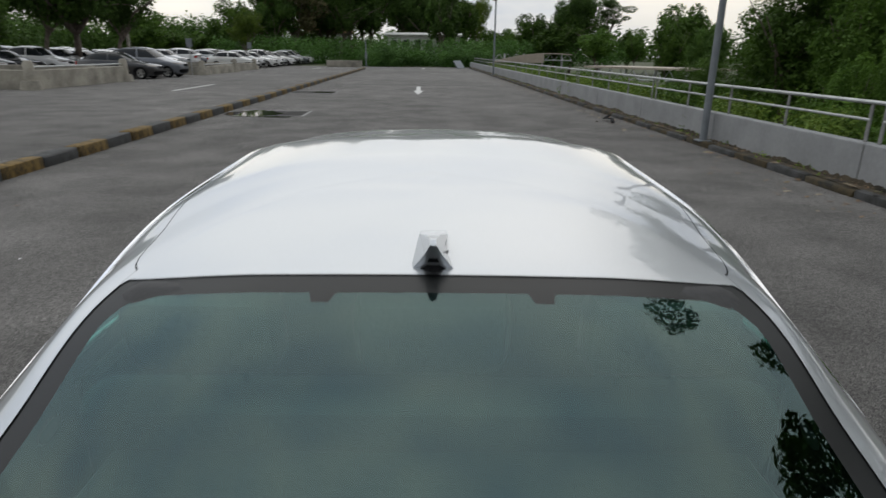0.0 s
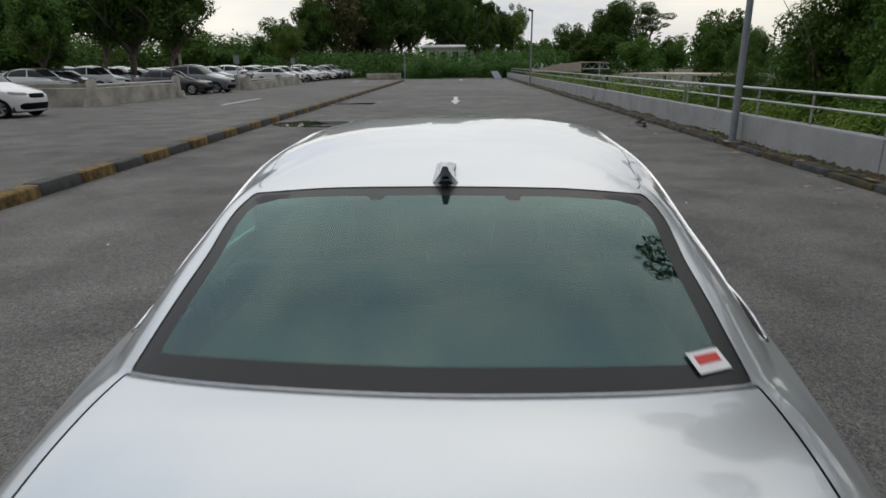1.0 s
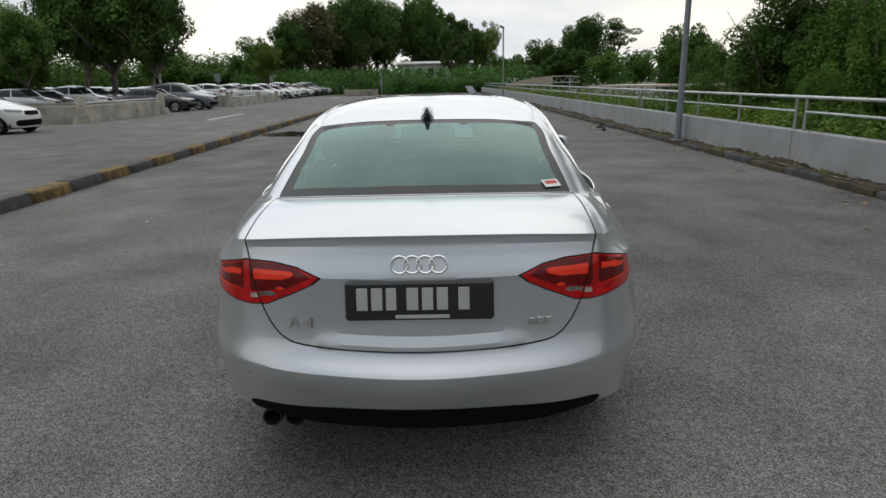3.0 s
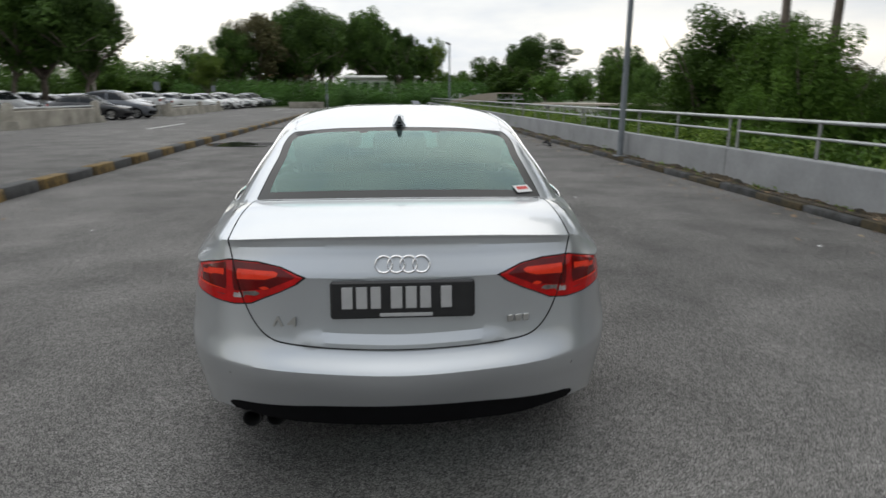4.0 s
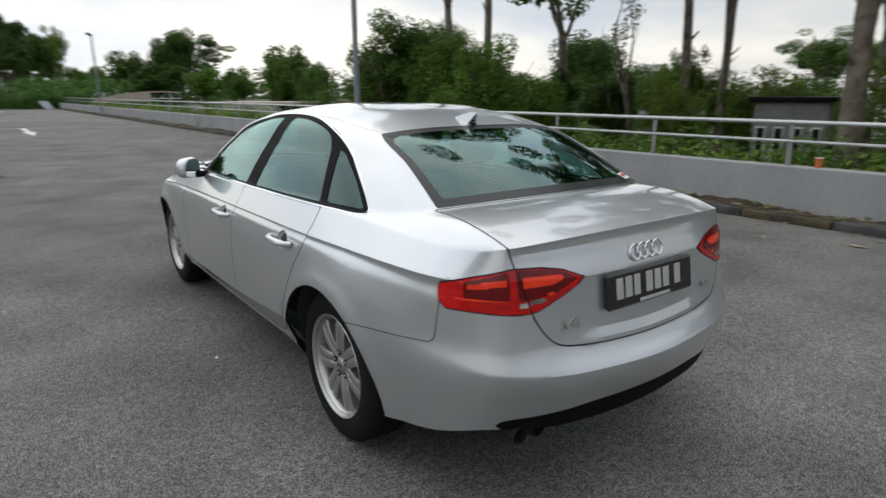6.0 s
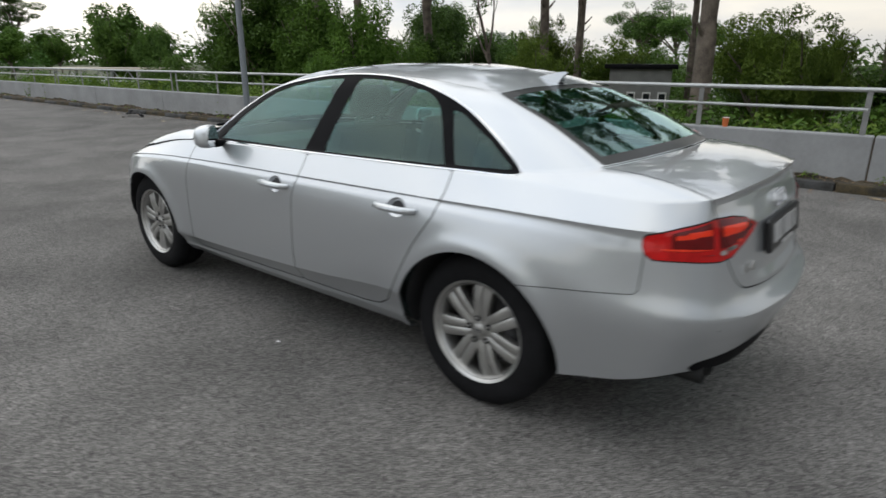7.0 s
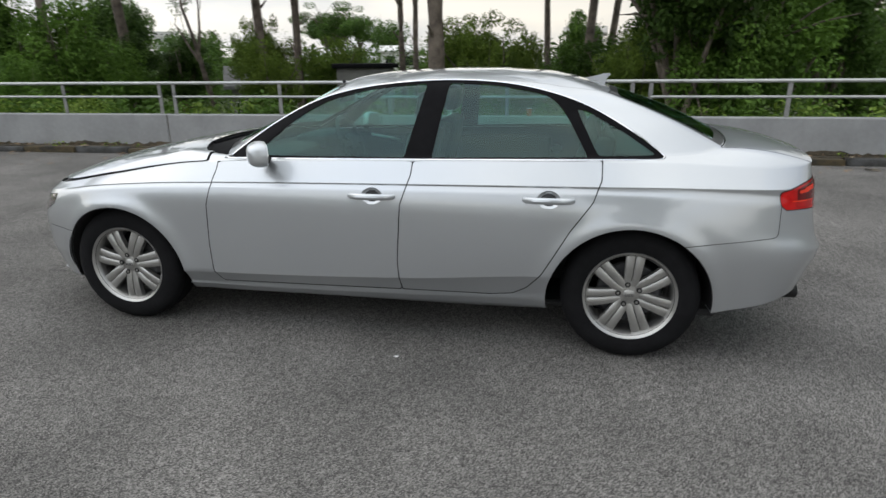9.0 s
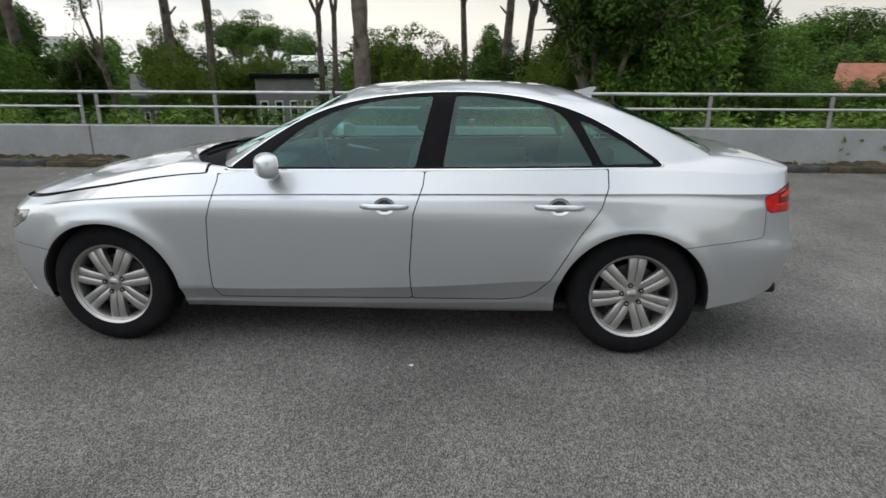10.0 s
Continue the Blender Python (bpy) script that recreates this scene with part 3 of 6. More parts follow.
class Sheet:
    """Faces over points that carry x, y, z, station and ring; right half of the body."""

    def __init__(self, pts, faces):
        self.p, self.f = pts, faces

    def cut(self, value, gap=0.0):
        """Splits along value = 0 into the part where it is above and the part where it is below."""
        g = value(self.p)
        return self._keep(g - gap), self._keep(-g - gap)

    def _keep(self, g):
        pts, index, faces = [], {}, []
        def vert(i):
            if i not in index:
                index[i] = len(pts)
                pts.append(self.p[i])
            return index[i]
        def edge(i, j):
            key = (i, j) if i < j else (j, i)
            if key not in index:
                a, b = key
                t = g[a] / (g[a] - g[b])
                index[key] = len(pts)
                pts.append(self.p[a] * (1 - t) + self.p[b] * t)
            return index[key]
        inside = g > 0
        for f in self.f:
            s = [inside[i] for i in f]
            if all(s):
                faces.append(tuple(vert(i) for i in f))
            elif any(s):
                loop = []
                for k, i in enumerate(f):
                    j = f[(k + 1) % len(f)]
                    if inside[i]:
                        loop.append(vert(i))
                    if inside[i] != inside[j]:
                        loop.append(edge(i, j))
                if len(loop) > 2:
                    faces.append(tuple(loop))
        return Sheet(np.array(pts).reshape(-1, 5), faces)

    def geo(self, push=0.0):
        pts = self.p[:, :3].copy()
        if push and len(pts):
            nrm = np.zeros_like(pts)
            for f in self.f:
                a, b, c = pts[f[0]], pts[f[1]], pts[f[2]]
                w = np.cross(b - a, c - a)
                for i in f:
                    nrm[i] += w
            ln = np.linalg.norm(nrm, axis=1, keepdims=True)
            pts = pts + nrm / np.where(ln < 1e-12, 1, ln) * push
        return [tuple(p) for p in pts], self.f

    def largest(self):
        """Only the biggest connected piece."""
        root = list(range(len(self.p)))
        def find(i):
            while root[i] != i:
                root[i] = root[root[i]]
                i = root[i]
            return i
        for f in self.f:
            for i in f[1:]:
                root[find(i)] = find(f[0])
        count = collections.Counter(find(f[0]) for f in self.f)
        if not count:
            return self
        best = count.most_common(1)[0][0]
        return Sheet(self.p, [f for f in self.f if find(f[0]) == best])._keep(np.ones(len(self.p)))

    def both(self, push=0.0):
        g = self.geo(push)
        a, b = g, mirrored(g)
        return join(a, b)


def inside_of(outline, u, v):
    """Signed distance to a closed outline, above 0 inside; u, v: columns (0 x, 1 y, 2 z, 3 station, 4 ring)."""
    o = np.array(outline, float)

    def value(p):
        q = p[:, (u, v)]
        best = np.full(len(q), 1e9)
        odd = np.zeros(len(q), bool)
        for a, b in zip(o, np.roll(o, -1, axis=0)):
            e, w = b - a, q - a
            t = np.clip((w @ e) / (e @ e), 0, 1)
            best = np.minimum(best, np.linalg.norm(w - t[:, None] * e, axis=1))
            hit = ((a[1] > q[:, 1]) != (b[1] > q[:, 1]))
            odd ^= hit & (q[:, 0] < (b[0] - a[0]) * (q[:, 1] - a[1]) / (b[1] - a[1] if b[1] != a[1] else 1e-9) + a[0])
        return np.where(odd, best, -best)
    return value


def least(*values):
    return lambda p: np.minimum.reduce([f(p) for f in values])


def level(col, at, sign=1, unit=1.0):
    return lambda p: sign * (p[:, col] - at) * unit


def shell(per_s, per_v, shape=None):
    rings, pos = [], None
    for row in RINGS:
        r, pos = along_ring(row, per_s)
        rings.append(r)
    rows, vpos = up_rings(rings, per_v)
    if shape:
        rows = shape(rows)
    nv, ns = rows.shape[:2]
    pts = np.concatenate([rows, np.broadcast_to(pos[None, :, None], (nv, ns, 1)), np.broadcast_to(vpos[:, None, None], (nv, ns, 1))], axis=2).reshape(-1, 5).copy()
    faces = [(i * ns + j, i * ns + j + 1, (i + 1) * ns + j + 1, (i + 1) * ns + j) for i in range(nv - 1) for j in range(ns - 1)]
    # the right half runs from nose to tail, so the outside lies on the other hand
    return Sheet(pts, [tuple(reversed(f)) for f in faces])


def relief(rows):
    """Undercut below the shoulder line, plate recess, tuck below the boot lip."""
    r = rows.copy()
    nv, ns = r.shape[:2]
    s = np.linspace(0, 11, ns)
    v = np.linspace(0, 11, nv)
    flank = np.clip((s - 2.3) / .5, 0, 1) * np.clip((8.4 - s) / .4, 0, 1)
    tail = np.clip((s - 9.9) / .4, 0, 1)
    lip = np.clip((s - 8.9) / .3, 0, 1)
    doors = np.clip((s - 3.3) / .2, 0, 1) * np.clip((6.85 - s) / .2, 0, 1)
    hood = np.clip((4.1 - s) / .8, 0, 1)
    # the lid is flat below its crease
    j4, j5 = int(np.argmin(np.abs(v - 4))), int(np.argmin(np.abs(v - 5)))
    for i in range(j4 + 1, j5):
        t = (v[i] - 4)
        flat = r[j4, :, 1] * (1 - t) + r[j5, :, 1] * t
        r[i, :, 1] = r[i, :, 1] * (1 - tail) + flat * tail
    # the rear bumper has a flat face below its crease and a sloping shelf above
    wrap = np.clip((s - 8.2) / .5, 0, 1) * .65
    for lo, hi in ((2, 3), (3, 4)):
        a, b = int(np.argmin(np.abs(v - lo))), int(np.argmin(np.abs(v - hi)))
        for i in range(a + 1, b):
            q = (i - a) / (b - a)
            for axis in (0, 1):
                flat = r[a, :, axis] * (1 - q) + r[b, :, axis] * q
                r[i, :, axis] = r[i, :, axis] * (1 - wrap) + flat * wrap
    for i in range(nv):
        if 4.7 < v[i] < 5.0:
            r[i, :, 0] -= .0060 * flank * np.interp(v[i], [4.7, 4.86, 4.94, 5], [0, 1, 1, 0])
        if v[i] < 2.0:
            r[i, :, 0] += doors * np.interp(v[i], [0, .7, 1, 1.335, 1.42, 1.57, 1.71, 1.86, 2], [-.03, -.055, -.050, -.0235, -.0275, -.022, -.016, -.008, 0])
        if 4.2 < v[i] < 5.0:
            r[i, :, 1] += .0022 * tail * np.interp(v[i], [4.2, 4.4, 4.94, 5], [0, 1, 1, 0])
        if 3.9 < v[i] < 4.25:
            # the foot of the lid flicks out over the bumper
            r[i, :, 1] -= .011 * tail * np.interp(v[i], [3.9, 4.0, 4.08, 4.25], [0, 1, 1, 0])
        if 5.1 < v[i] < 5.95:
            r[i, :, 1] += .011 * lip * np.interp(v[i], [5.1, 5.5, 5.75, 5.9, 5.97], [0, .85, 1, .65, .15])
        if .8 < v[i] < 4.7:
            # rounded flare round each wheel opening
            for yc, zc in ARCHES:
                d = np.hypot(r[i, :, 1] - yc, r[i, :, 2] - zc)
                side = np.clip((r[i, :, 0] - .6) / .2, 0, 1) * np.clip((4.7 - v[i]) / .8, 0, 1)
                r[i, :, 0] += .013 * side * np.exp(-((d - .405) / .055) ** 2)
        if 6 < v[i] < 7:
            t = v[i] - 6
            r[i, :, 2] += 4 * t * (1 - t) * (.058 * hood + .018 * np.clip((s - 7.5) / 1.0, 0, 1))
    return r


WINDOW_LINE = [(.735, .955), (.50, 1.125), (.28, 1.243), (.04, 1.312), (-.32, 1.348), (-.64, 1.346), (-.90, 1.312), (-1.14, 1.24), (-1.36, 1.12), (-1.50, 1.02), (-1.535, .995), (-1.50, .985), (-1.25, .988), (-.32, .972)]
FRONT_PANE = [(.57, .972), (.40, 1.126), (.22, 1.238), (.02, 1.296), (-.20, 1.325), (-.345, 1.331), (-.265, .983)]
REAR_PANE = [(-.405, .986), (-.462, 1.334), (-.64, 1.331), (-.86, 1.300), (-1.02, 1.256), (-1.165, 1.000)]
QUARTER_PANE = [(-1.215, 1.002), (-1.105, 1.212), (-1.16, 1.200), (-1.335, 1.107), (-1.488, 1.005)]
FRONT_DOOR = [(.745, 1.2), (.76, .90), (.81, .72), (.822, .50), (.82, .35), (.79, .275), (-.25, .29), (-.24, .46), (-.262, .76), (-.31, .90), (-.34, 1.2)]
REAR_DOOR = [(-.34, 1.2), (-.31, .90), (-.262, .76), (-.24, .46), (-.25, .29), (-.72, .292), (-.83, .305), (-.90, .345), (-.97, .43), (-1.10, .66), (-1.20, .80), (-1.235, .90), (-1.235, 1.2)]
LID = [(-.1, .603), (.10, .603), (.27, .61), (.42, .622), (.475, .645), (.515, .69), (.55, .76), (.577, .86), (.602, .965), (.602, 1.3), (-.1, 1.3)]
LAMP = [(8.03, .785), (8.0, .815), (8.0, .838), (8.05, .850), (8.5, .878), (9.0, .902), (9.45, .898), (9.72, .884), (10.04, .846), (9.72, .80), (9.35, .757), (9.1, .752), (8.5, .762), (8.12, .765)]
HEADLAMP = [(1.0, .60), (1.05, .665), (1.9, .70), (2.22, .72), (2.18, .665), (1.9, .605)]
BUMPER = [(-1.45, .1), (-1.50, .598), (-1.75, .618), (-2.035, .64), (-2.05, .655), (-2.052, .82), (-2.7, .82), (-2.7, .1)]


def eased(outline, keep=(), times=2):
    """Rounds the corners of a closed outline but for those named."""
    pts = [(p, k in keep) for k, p in enumerate(outline)]
    for _ in range(times):
        out = []
        for k, (p, hard) in enumerate(pts):
            a, b = pts[k - 1][0], pts[(k + 1) % len(pts)][0]
            if hard:
                out.append((p, True))
            else:
                out.append(((p[0] * .75 + a[0] * .25, p[1] * .75 + a[1] * .25), False))
                out.append(((p[0] * .75 + b[0] * .25, p[1] * .75 + b[1] * .25), False))
        pts = out
    return [p for p, _ in pts]


WINDOW_LINE = eased(WINDOW_LINE, (0,))
FRONT_PANE = eased(FRONT_PANE, (0, 5, 6))
REAR_PANE = eased(REAR_PANE, (0, 1, 5))
LID = eased(LID, (0, 8, 9, 10))


def wheel(car, x, y, radius, detail=True, side=1, turn=1.48):
    """A wheel at the left (side -1) or right of a car: tyre, rim with seven twin spokes, disc."""
    hub = new("wheel")
    hub.parent = car
    hub.location = (side * x, y, radius)
    rim_r, w = radius * 0.685, 0.11
    if detail:
        radius += .012
    if side < 0:
        hub.rotation_euler = (0, 0, math.pi)
    n = 64 if detail else 24
    tyre = [(rim_r - .012, -w + .015), (rim_r + .012, -w + .002), (radius - .05, -w), (radius - .018, -w + .014), (radius - .004, -w + .035), (radius, -.045), (radius - .006, -.043), (radius - .006, -.037), (radius, -.035),
            (radius, 0.035), (radius - .006, .037), (radius - .006, .043), (radius, .045), (radius - .004, w - .035), (radius - .018, w - .014), (radius - .05, w), (rim_r + .012, w - .002), (rim_r - .012, w - .015)]
    part("tyre", lathe(tyre, n), RUBBER, hub)
    lip = [(rim_r - .035, -w + .02), (rim_r - .012, -w + .012), (rim_r - .022, -.02), (rim_r - .024, w - .045), (rim_r - .014, w - .018), (rim_r - .004, w - .008), (rim_r + .003, w - .003), (rim_r + .006, w - .008)]
    rim = [lathe(lip, n)]
    if detail:
        for k in range(7):
            a = 2 * math.pi * k / 7 + turn
            for off in (-1, 1):
                steps = 7
                verts, faces = [], []
                for i in range(steps):
                    t = i / (steps - 1)
                    r = .045 + t * (rim_r - .058)
                    o = off * (.0178 + .0068 * t)
                    half = .0162 + .0058 * t
                    depth = w - .034 + .012 * math.sin(t * 2.6) - .004 * t
                    for dx, dz in ((-.035, -half), (-.004, -half), (0, -half * .6), (0, half * .6), (-.004, half), (-.035, half)):
                        c, s = math.cos(a), math.sin(a)
                        verts.append((depth + dx, r * c - (o + dz) * s, r * s + (o + dz) * c))
                for i in range(steps - 1):
                    for q in range(6):
                        faces.append((i * 6 + q, i * 6 + (q + 1) % 6, i * 6 + 6 + (q + 1) % 6, i * 6 + 6 + q))
                rim.append((verts, faces))
        rim.append(lathe([(.0, w - .036), (.060, w - .036), (.074, w - .042), (.080, w - .075), (.0, w - .08)], 32))
        part("rim", join(*rim), ALLOY, hub, "silver alloy rim with seven twin spokes")
        cap = part("hub_cap", lathe([(0, w - .026), (.022, w - .027), (.029, w - .031), (.031, w - .036)], 24), ALLOY, hub)
        for k in range(5):
            a = 2 * math.pi * k / 5 + .5
            seat_at = Matrix.Translation((0, .054 * math.cos(a), .054 * math.sin(a)))
            # a black disc paints the shade inside each bolt pocket
            part("bolt_pocket_shade", moved(lathe([(0, w - .0305), (.0115, w - .0305), (.0135, w - .029), (.0145, w - .040)], 14), seat_at), SOOT_AND_SHADE, hub)
            part("wheel_bolt", moved(lathe([(0, w - .0275), (.0060, w - .0275), (.0072, w - .029), (.0072, w - .034)], 6), seat_at), ALLOY, hub)
        part("cap_badge", moved(ring_badge(), Matrix.Translation((w - .0255, 0, 0)) @ Matrix.Rotation(radians(90), 4, "Z") @ Matrix.Scale(.22, 4)), DARK_METAL, hub)
        part("brake_disc", lathe([(.0, .025), (.15, .025), (.155, .02), (.155, .0), (.0, .0)], 40), DARK_METAL, hub)
        part("brake_caliper", block(.0, .045, .06, .16, -.07, .07, .015), DARK_METAL, hub)
    else:
        for k in range(5):
            a = 2 * math.pi * k / 5
            rim.append(moved(block(.02, w - .03, .02, rim_r - .01, -.03, .03, .01), Matrix.Rotation(a, 4, "X")))
        rim.append(lathe([(0, .01), (rim_r, .01)], 20))
        part("rim", join(*rim), ALLOY, hub)
    return hub


def hero_car():
    car = thing("silver_saloon_car", "silver four-door saloon car parked on the asphalt, tinted green windows", "car", pose(0, 0, .012))
    full = shell(40, 12, relief)
    # wheel openings
    for y, z in ARCHES:
        side = least(level(4, 5.9, -1), lambda p, y=y, z=z: 0.398 - np.hypot(p[:, 1] - y, p[:, 2] - z))
        _, full = full.cut(side)
    inner = shell(12, 4, relief)
    for y, z in ARCHES:
        _, inner = inner.cut(least(level(4, 5.9, -1), lambda p, y=y, z=z: 0.398 - np.hypot(p[:, 1] - y, p[:, 2] - z)))
    # windows out of the upper body
    dlo, full = full.cut(least(level(4, 5.4, 1), inside_of(WINDOW_LINE, 1, 2), level(3, 8.5, -1), level(3, 2.2, 1)))
    screen, full = full.cut(least(level(4, 7.03, 1, .2), level(4, 8.96, -1, .2), level(3, 2.3, -1, .1)))
    rear, full = full.cut(least(level(4, 7.04, 1, .2), level(4, 8.97, -1, .2), level(3, 9.06, 1, .25)))
    # lamps, lid, bumpers, bonnet, doors
    lamp, full = full.cut(least(inside_of(LAMP, 3, 2), level(4, 6.05, -1)), 0.0025)
    seam_gap = 0.0028
    lid, full = full.cut(least(inside_of(LID, 0, 2), level(1, -1.7, -1), level(3, 8.3, 1), level(4, 7.02, -1, .3)), seam_gap)
    lamp_in, lamp_out = lamp.cut(inside_of(LID, 0, 2), 0.002)
    cowl, full = full.cut(least(level(4, 6.88, 1, .3), level(4, 7.03, -1, .3), level(3, 3.35, -1, .3), level(1, .70, 1)), .001)
    bonnet, full = full.cut(least(level(4, 6.02, 1, .3), level(4, 6.97, -1, .3), level(1, .82, 1)), .0055)
    head, full = full.cut(least(inside_of(HEADLAMP, 3, 2), level(4, 6, -1)), 0.002)
    valance, full = full.cut(least(inside_of([(-.1, .2), (-.1, .396), (.30, .391), (.52, .379), (.60, .376), (.632, .368), (.645, .352), (.625, .335), (.58, .2)], 0, 2), level(1, -2.0, -1)), 0.001)
    bumper, full = full.cut(least(inside_of(BUMPER, 1, 2), level(4, 5.9, -1)), seam_gap * .6)
    front, full = full.cut(least(level(1, 1.40, 1), lambda p: 0.525 + .02 * (p[:, 1] - 1.8) - p[:, 2]), seam_gap * .6)
    door_f, full = full.cut(least(inside_of(FRONT_DOOR, 1, 2), level(4, 6.0, -1), level(0, .5, 1)), seam_gap)
    door_r, full = full.cut(least(inside_of(REAR_DOOR, 1, 2), level(4, 6.0, -1), level(0, .5, 1)), seam_gap)
    # the roof seam runs down both sides and ends at the corners of the glass
    roof, full = full.cut(lambda p: (p[:, 4] - 9.07 + .30 * np.clip((p[:, 3] - 8.93) / .25, 0, 1) + .30 * np.clip((2.9 - p[:, 3]) / .5, 0, 1)) * .2, .0016)
    part("roof", roof.both(), PAINT, car, crease=60)
    cups = {}
    for key, hy, hz in (("f", -.115, .797), ("r", -.993, .806)):
        dent = least(lambda p, hy=hy, hz=hz: 1 - np.hypot((p[:, 1] - hy) / .056, (p[:, 2] - hz) / .042), level(4, 5.5, -1))
        if key == "f":
            cups[key], door_f = door_f.cut(dent)
        else:
            cups[key], door_r = door_r.cut(dent)
        c = cups[key]
        depth = np.clip(1 - ((c.p[:, 1] - hy) / .056) ** 2 - ((c.p[:, 2] - hz) / .042) ** 2, 0, 1)
        c.p[:, 0] -= .019 * np.sqrt(depth)
    part("body", full.both(), PAINT, car, "silver metallic body shell", crease=42)
    part("boot_lid", lid.both(), PAINT, car, crease=13)
    part("bonnet", bonnet.both(.007), PAINT, car)
    part("cowl", cowl.both(-.012), BLACK_TRIM, car, "black plastic cowl below the windscreen")
    for x0, x1 in ((.62, -.02), (.02, -.60)):
        wiper = [(x0, .845 - .1 * abs(x0), 1.004), (x0 * .5 + x1 * .5, .90, 1.014), (x1, .945 - .12 * x1 * x1, 1.010)]
        part("wiper", tube(wiper, .009, 6), BLACK_TRIM, car)
    part("rear_bumper", bumper.both(), PAINT, car, crease=30)
    part("front_bumper", front.both(), PAINT, car, crease=13)
    part("rear_valance", valance.both(), BLACK_TRIM, car, "black plastic valance below the bumper")
    # dark backing behind seams and in the wheel housings
    _, back = inner.cut(least(level(4, 5.6, 1), inside_of(WINDOW_LINE, 1, 2)))
    _, back = back.cut(least(level(4, 7.0, 1), level(4, 9.0, -1), level(3, 2.32, -1)))
    _, back = back.cut(least(level(4, 7.0, 1), level(4, 9.0, -1), level(3, 9.04, 1)))
    part("inner_shell", back.both(-0.012), CABIN, car, "dark inner shell")
    for flip in (False, True):
        g = (lambda geo: mirrored(geo)) if flip else (lambda geo: geo)
        side = 1 if not flip else -1
        fd = part("front_door", g(door_f.geo()), PAINT, car, crease=13)
        rd = part("rear_door", g(door_r.geo()), PAINT, car, crease=13)
        pane_f, rest = dlo.cut(inside_of(FRONT_PANE, 1, 2))
        pane_r, rest = rest.cut(inside_of(REAR_PANE, 1, 2))
        pane_q, rest = rest.cut(inside_of(QUARTER_PANE, 1, 2))
        part("window_frame", g(rest.geo(-0.004)), BLACK_TRIM, car, "black window surround and pillars")
        for name, s, owner in (("door_window", pane_f, fd), ("door_window", pane_r, rd), ("quarter_window", pane_q, car)):
            part(name, g(s.geo(-0.007)), SIDE_GLASS, owner, "green-tinted glass")
        # bright strip round the side windows, laid on the body
        loop = rim_of(dlo)
        part("window_trim", g(tube([(x - .0008 - .004 * min(1, max(0, (-1.36 - y) / .1)), y, z - .0004) for x, y, z in loop], [.0060 - .002 * min(1, max(0, (-1.36 - y) / .1)) for x, y, z in loop], 6, closed=True)), CHROME, car, "bright metal window strip")
        for (hy, hz, owner) in ((-.115, .797, fd), (-.993, .806, rd)):
            grip = [(.896, hy + .115, hz), (.918, hy + .10, hz + .001), (.934, hy + .06, hz + .003), (.939, hy, hz + .004), (.934, hy - .06, hz + .003), (.918, hy - .10, hz + .001), (.896, hy - .115, hz)]
            h = part("door_handle", g(tube(grip, [.012, .014, .0155, .016, .0155, .014, .012], 10, flat=1.0)), PAINT, owner)
            part("handle_recess", g(cups["f" if owner is fd else "r"].geo()), PAINT, owner)
        # outer and inner tail lamp with their bands
        lo = part("tail_lamp", g(lamp_out.geo(.002)), RED_LENS, car, "red tail lamp on the wing")
        li = part("tail_lamp", g(lamp_in.geo(.002)), RED_LENS, car, "red tail lamp on the boot lid")
        for s, owner in ((lamp_out, lo), (lamp_in, li)):
            for outline, material, name, lift in (
                ([(8.34, .858), (8.6, .872), (8.97, .895), (8.97, .80), (8.6, .798), (8.34, .798)], DARK_RED, "lamp_well", .003),
                ([(9.08, .897), (9.5, .893), (9.74, .878), (9.90, .85), (9.6, .812), (9.3, .80), (9.08, .798)], DARK_RED, "lamp_well", .003),
                ([(8.38, .856), (8.94, .870), (8.94, .846), (8.38, .836)], BRIGHT_RED, "lamp_band", .0045),
                ([(9.16, .874), (9.66, .870), (9.74, .858), (9.55, .842), (9.16, .838)], BRIGHT_RED, "lamp_band", .0045),
                ([(8.22, .806), (8.97, .808), (8.97, .800), (8.22, .798)], BRIGHT_RED, "lamp_band", .0045),
                ([(9.08, .808), (9.45, .812), (9.80, .842), (9.84, .834), (9.5, .802), (9.08, .798)], BRIGHT_RED, "lamp_band", .0045),
                ([(8.25, .796), (8.95, .797), (8.95, .780), (8.3, .786)], BLACK_GLASS, "lamp_slot", .0045),
                ([(9.08, .796), (9.20, .796), (9.24, .776), (9.08, .774)], CLEAR_LENS, "reversing_light", .0045),
                ([(9.21, .796), (9.58, .806), (9.40, .782), (9.24, .776)], CLEAR_DARK, "reversing_light", .0045)):
                piece, _ = s.cut(inside_of(outline, 3, 2))
                piece = piece.largest()
                if piece.f:
                    part(name, g(piece.geo(lift)), material, owner)
        part("headlamp", g(head.geo(.001)), CLEAR_DARK, car, "smoked clear headlamp")
        # door mirror
        m = new("door_mirror")
        m.parent = car
        house = ball((0, 0, 0), 1, (1, 1, 1), 28, 18)
        soft = lambda q: math.copysign(abs(q) ** .58, q)
        house = ([(.072 * soft(x) * (1 - .16 * z), max(.066 * y, -.030), .064 * soft(z) * (1 - .12 * x)) for x, y, z in house[0]], house[1])
        pane = [(.063 * soft(math.cos(k * .2618)) * (1 - .14 * math.sin(k * .2618)), .053 * soft(math.sin(k * .2618)) * (1 - .12 * math.cos(k * .2618))) for k in range(24)]
        m.location = (side * .925, .455, .998)
        m.rotation_euler = (0, 0, -side * radians(34))
        part("mirror_housing", g(house), PAINT, m)
        part("mirror_glass", g(prism(pane, lambda u, v, w: (u, -.034 + w, v), .006)), MIRROR, m)
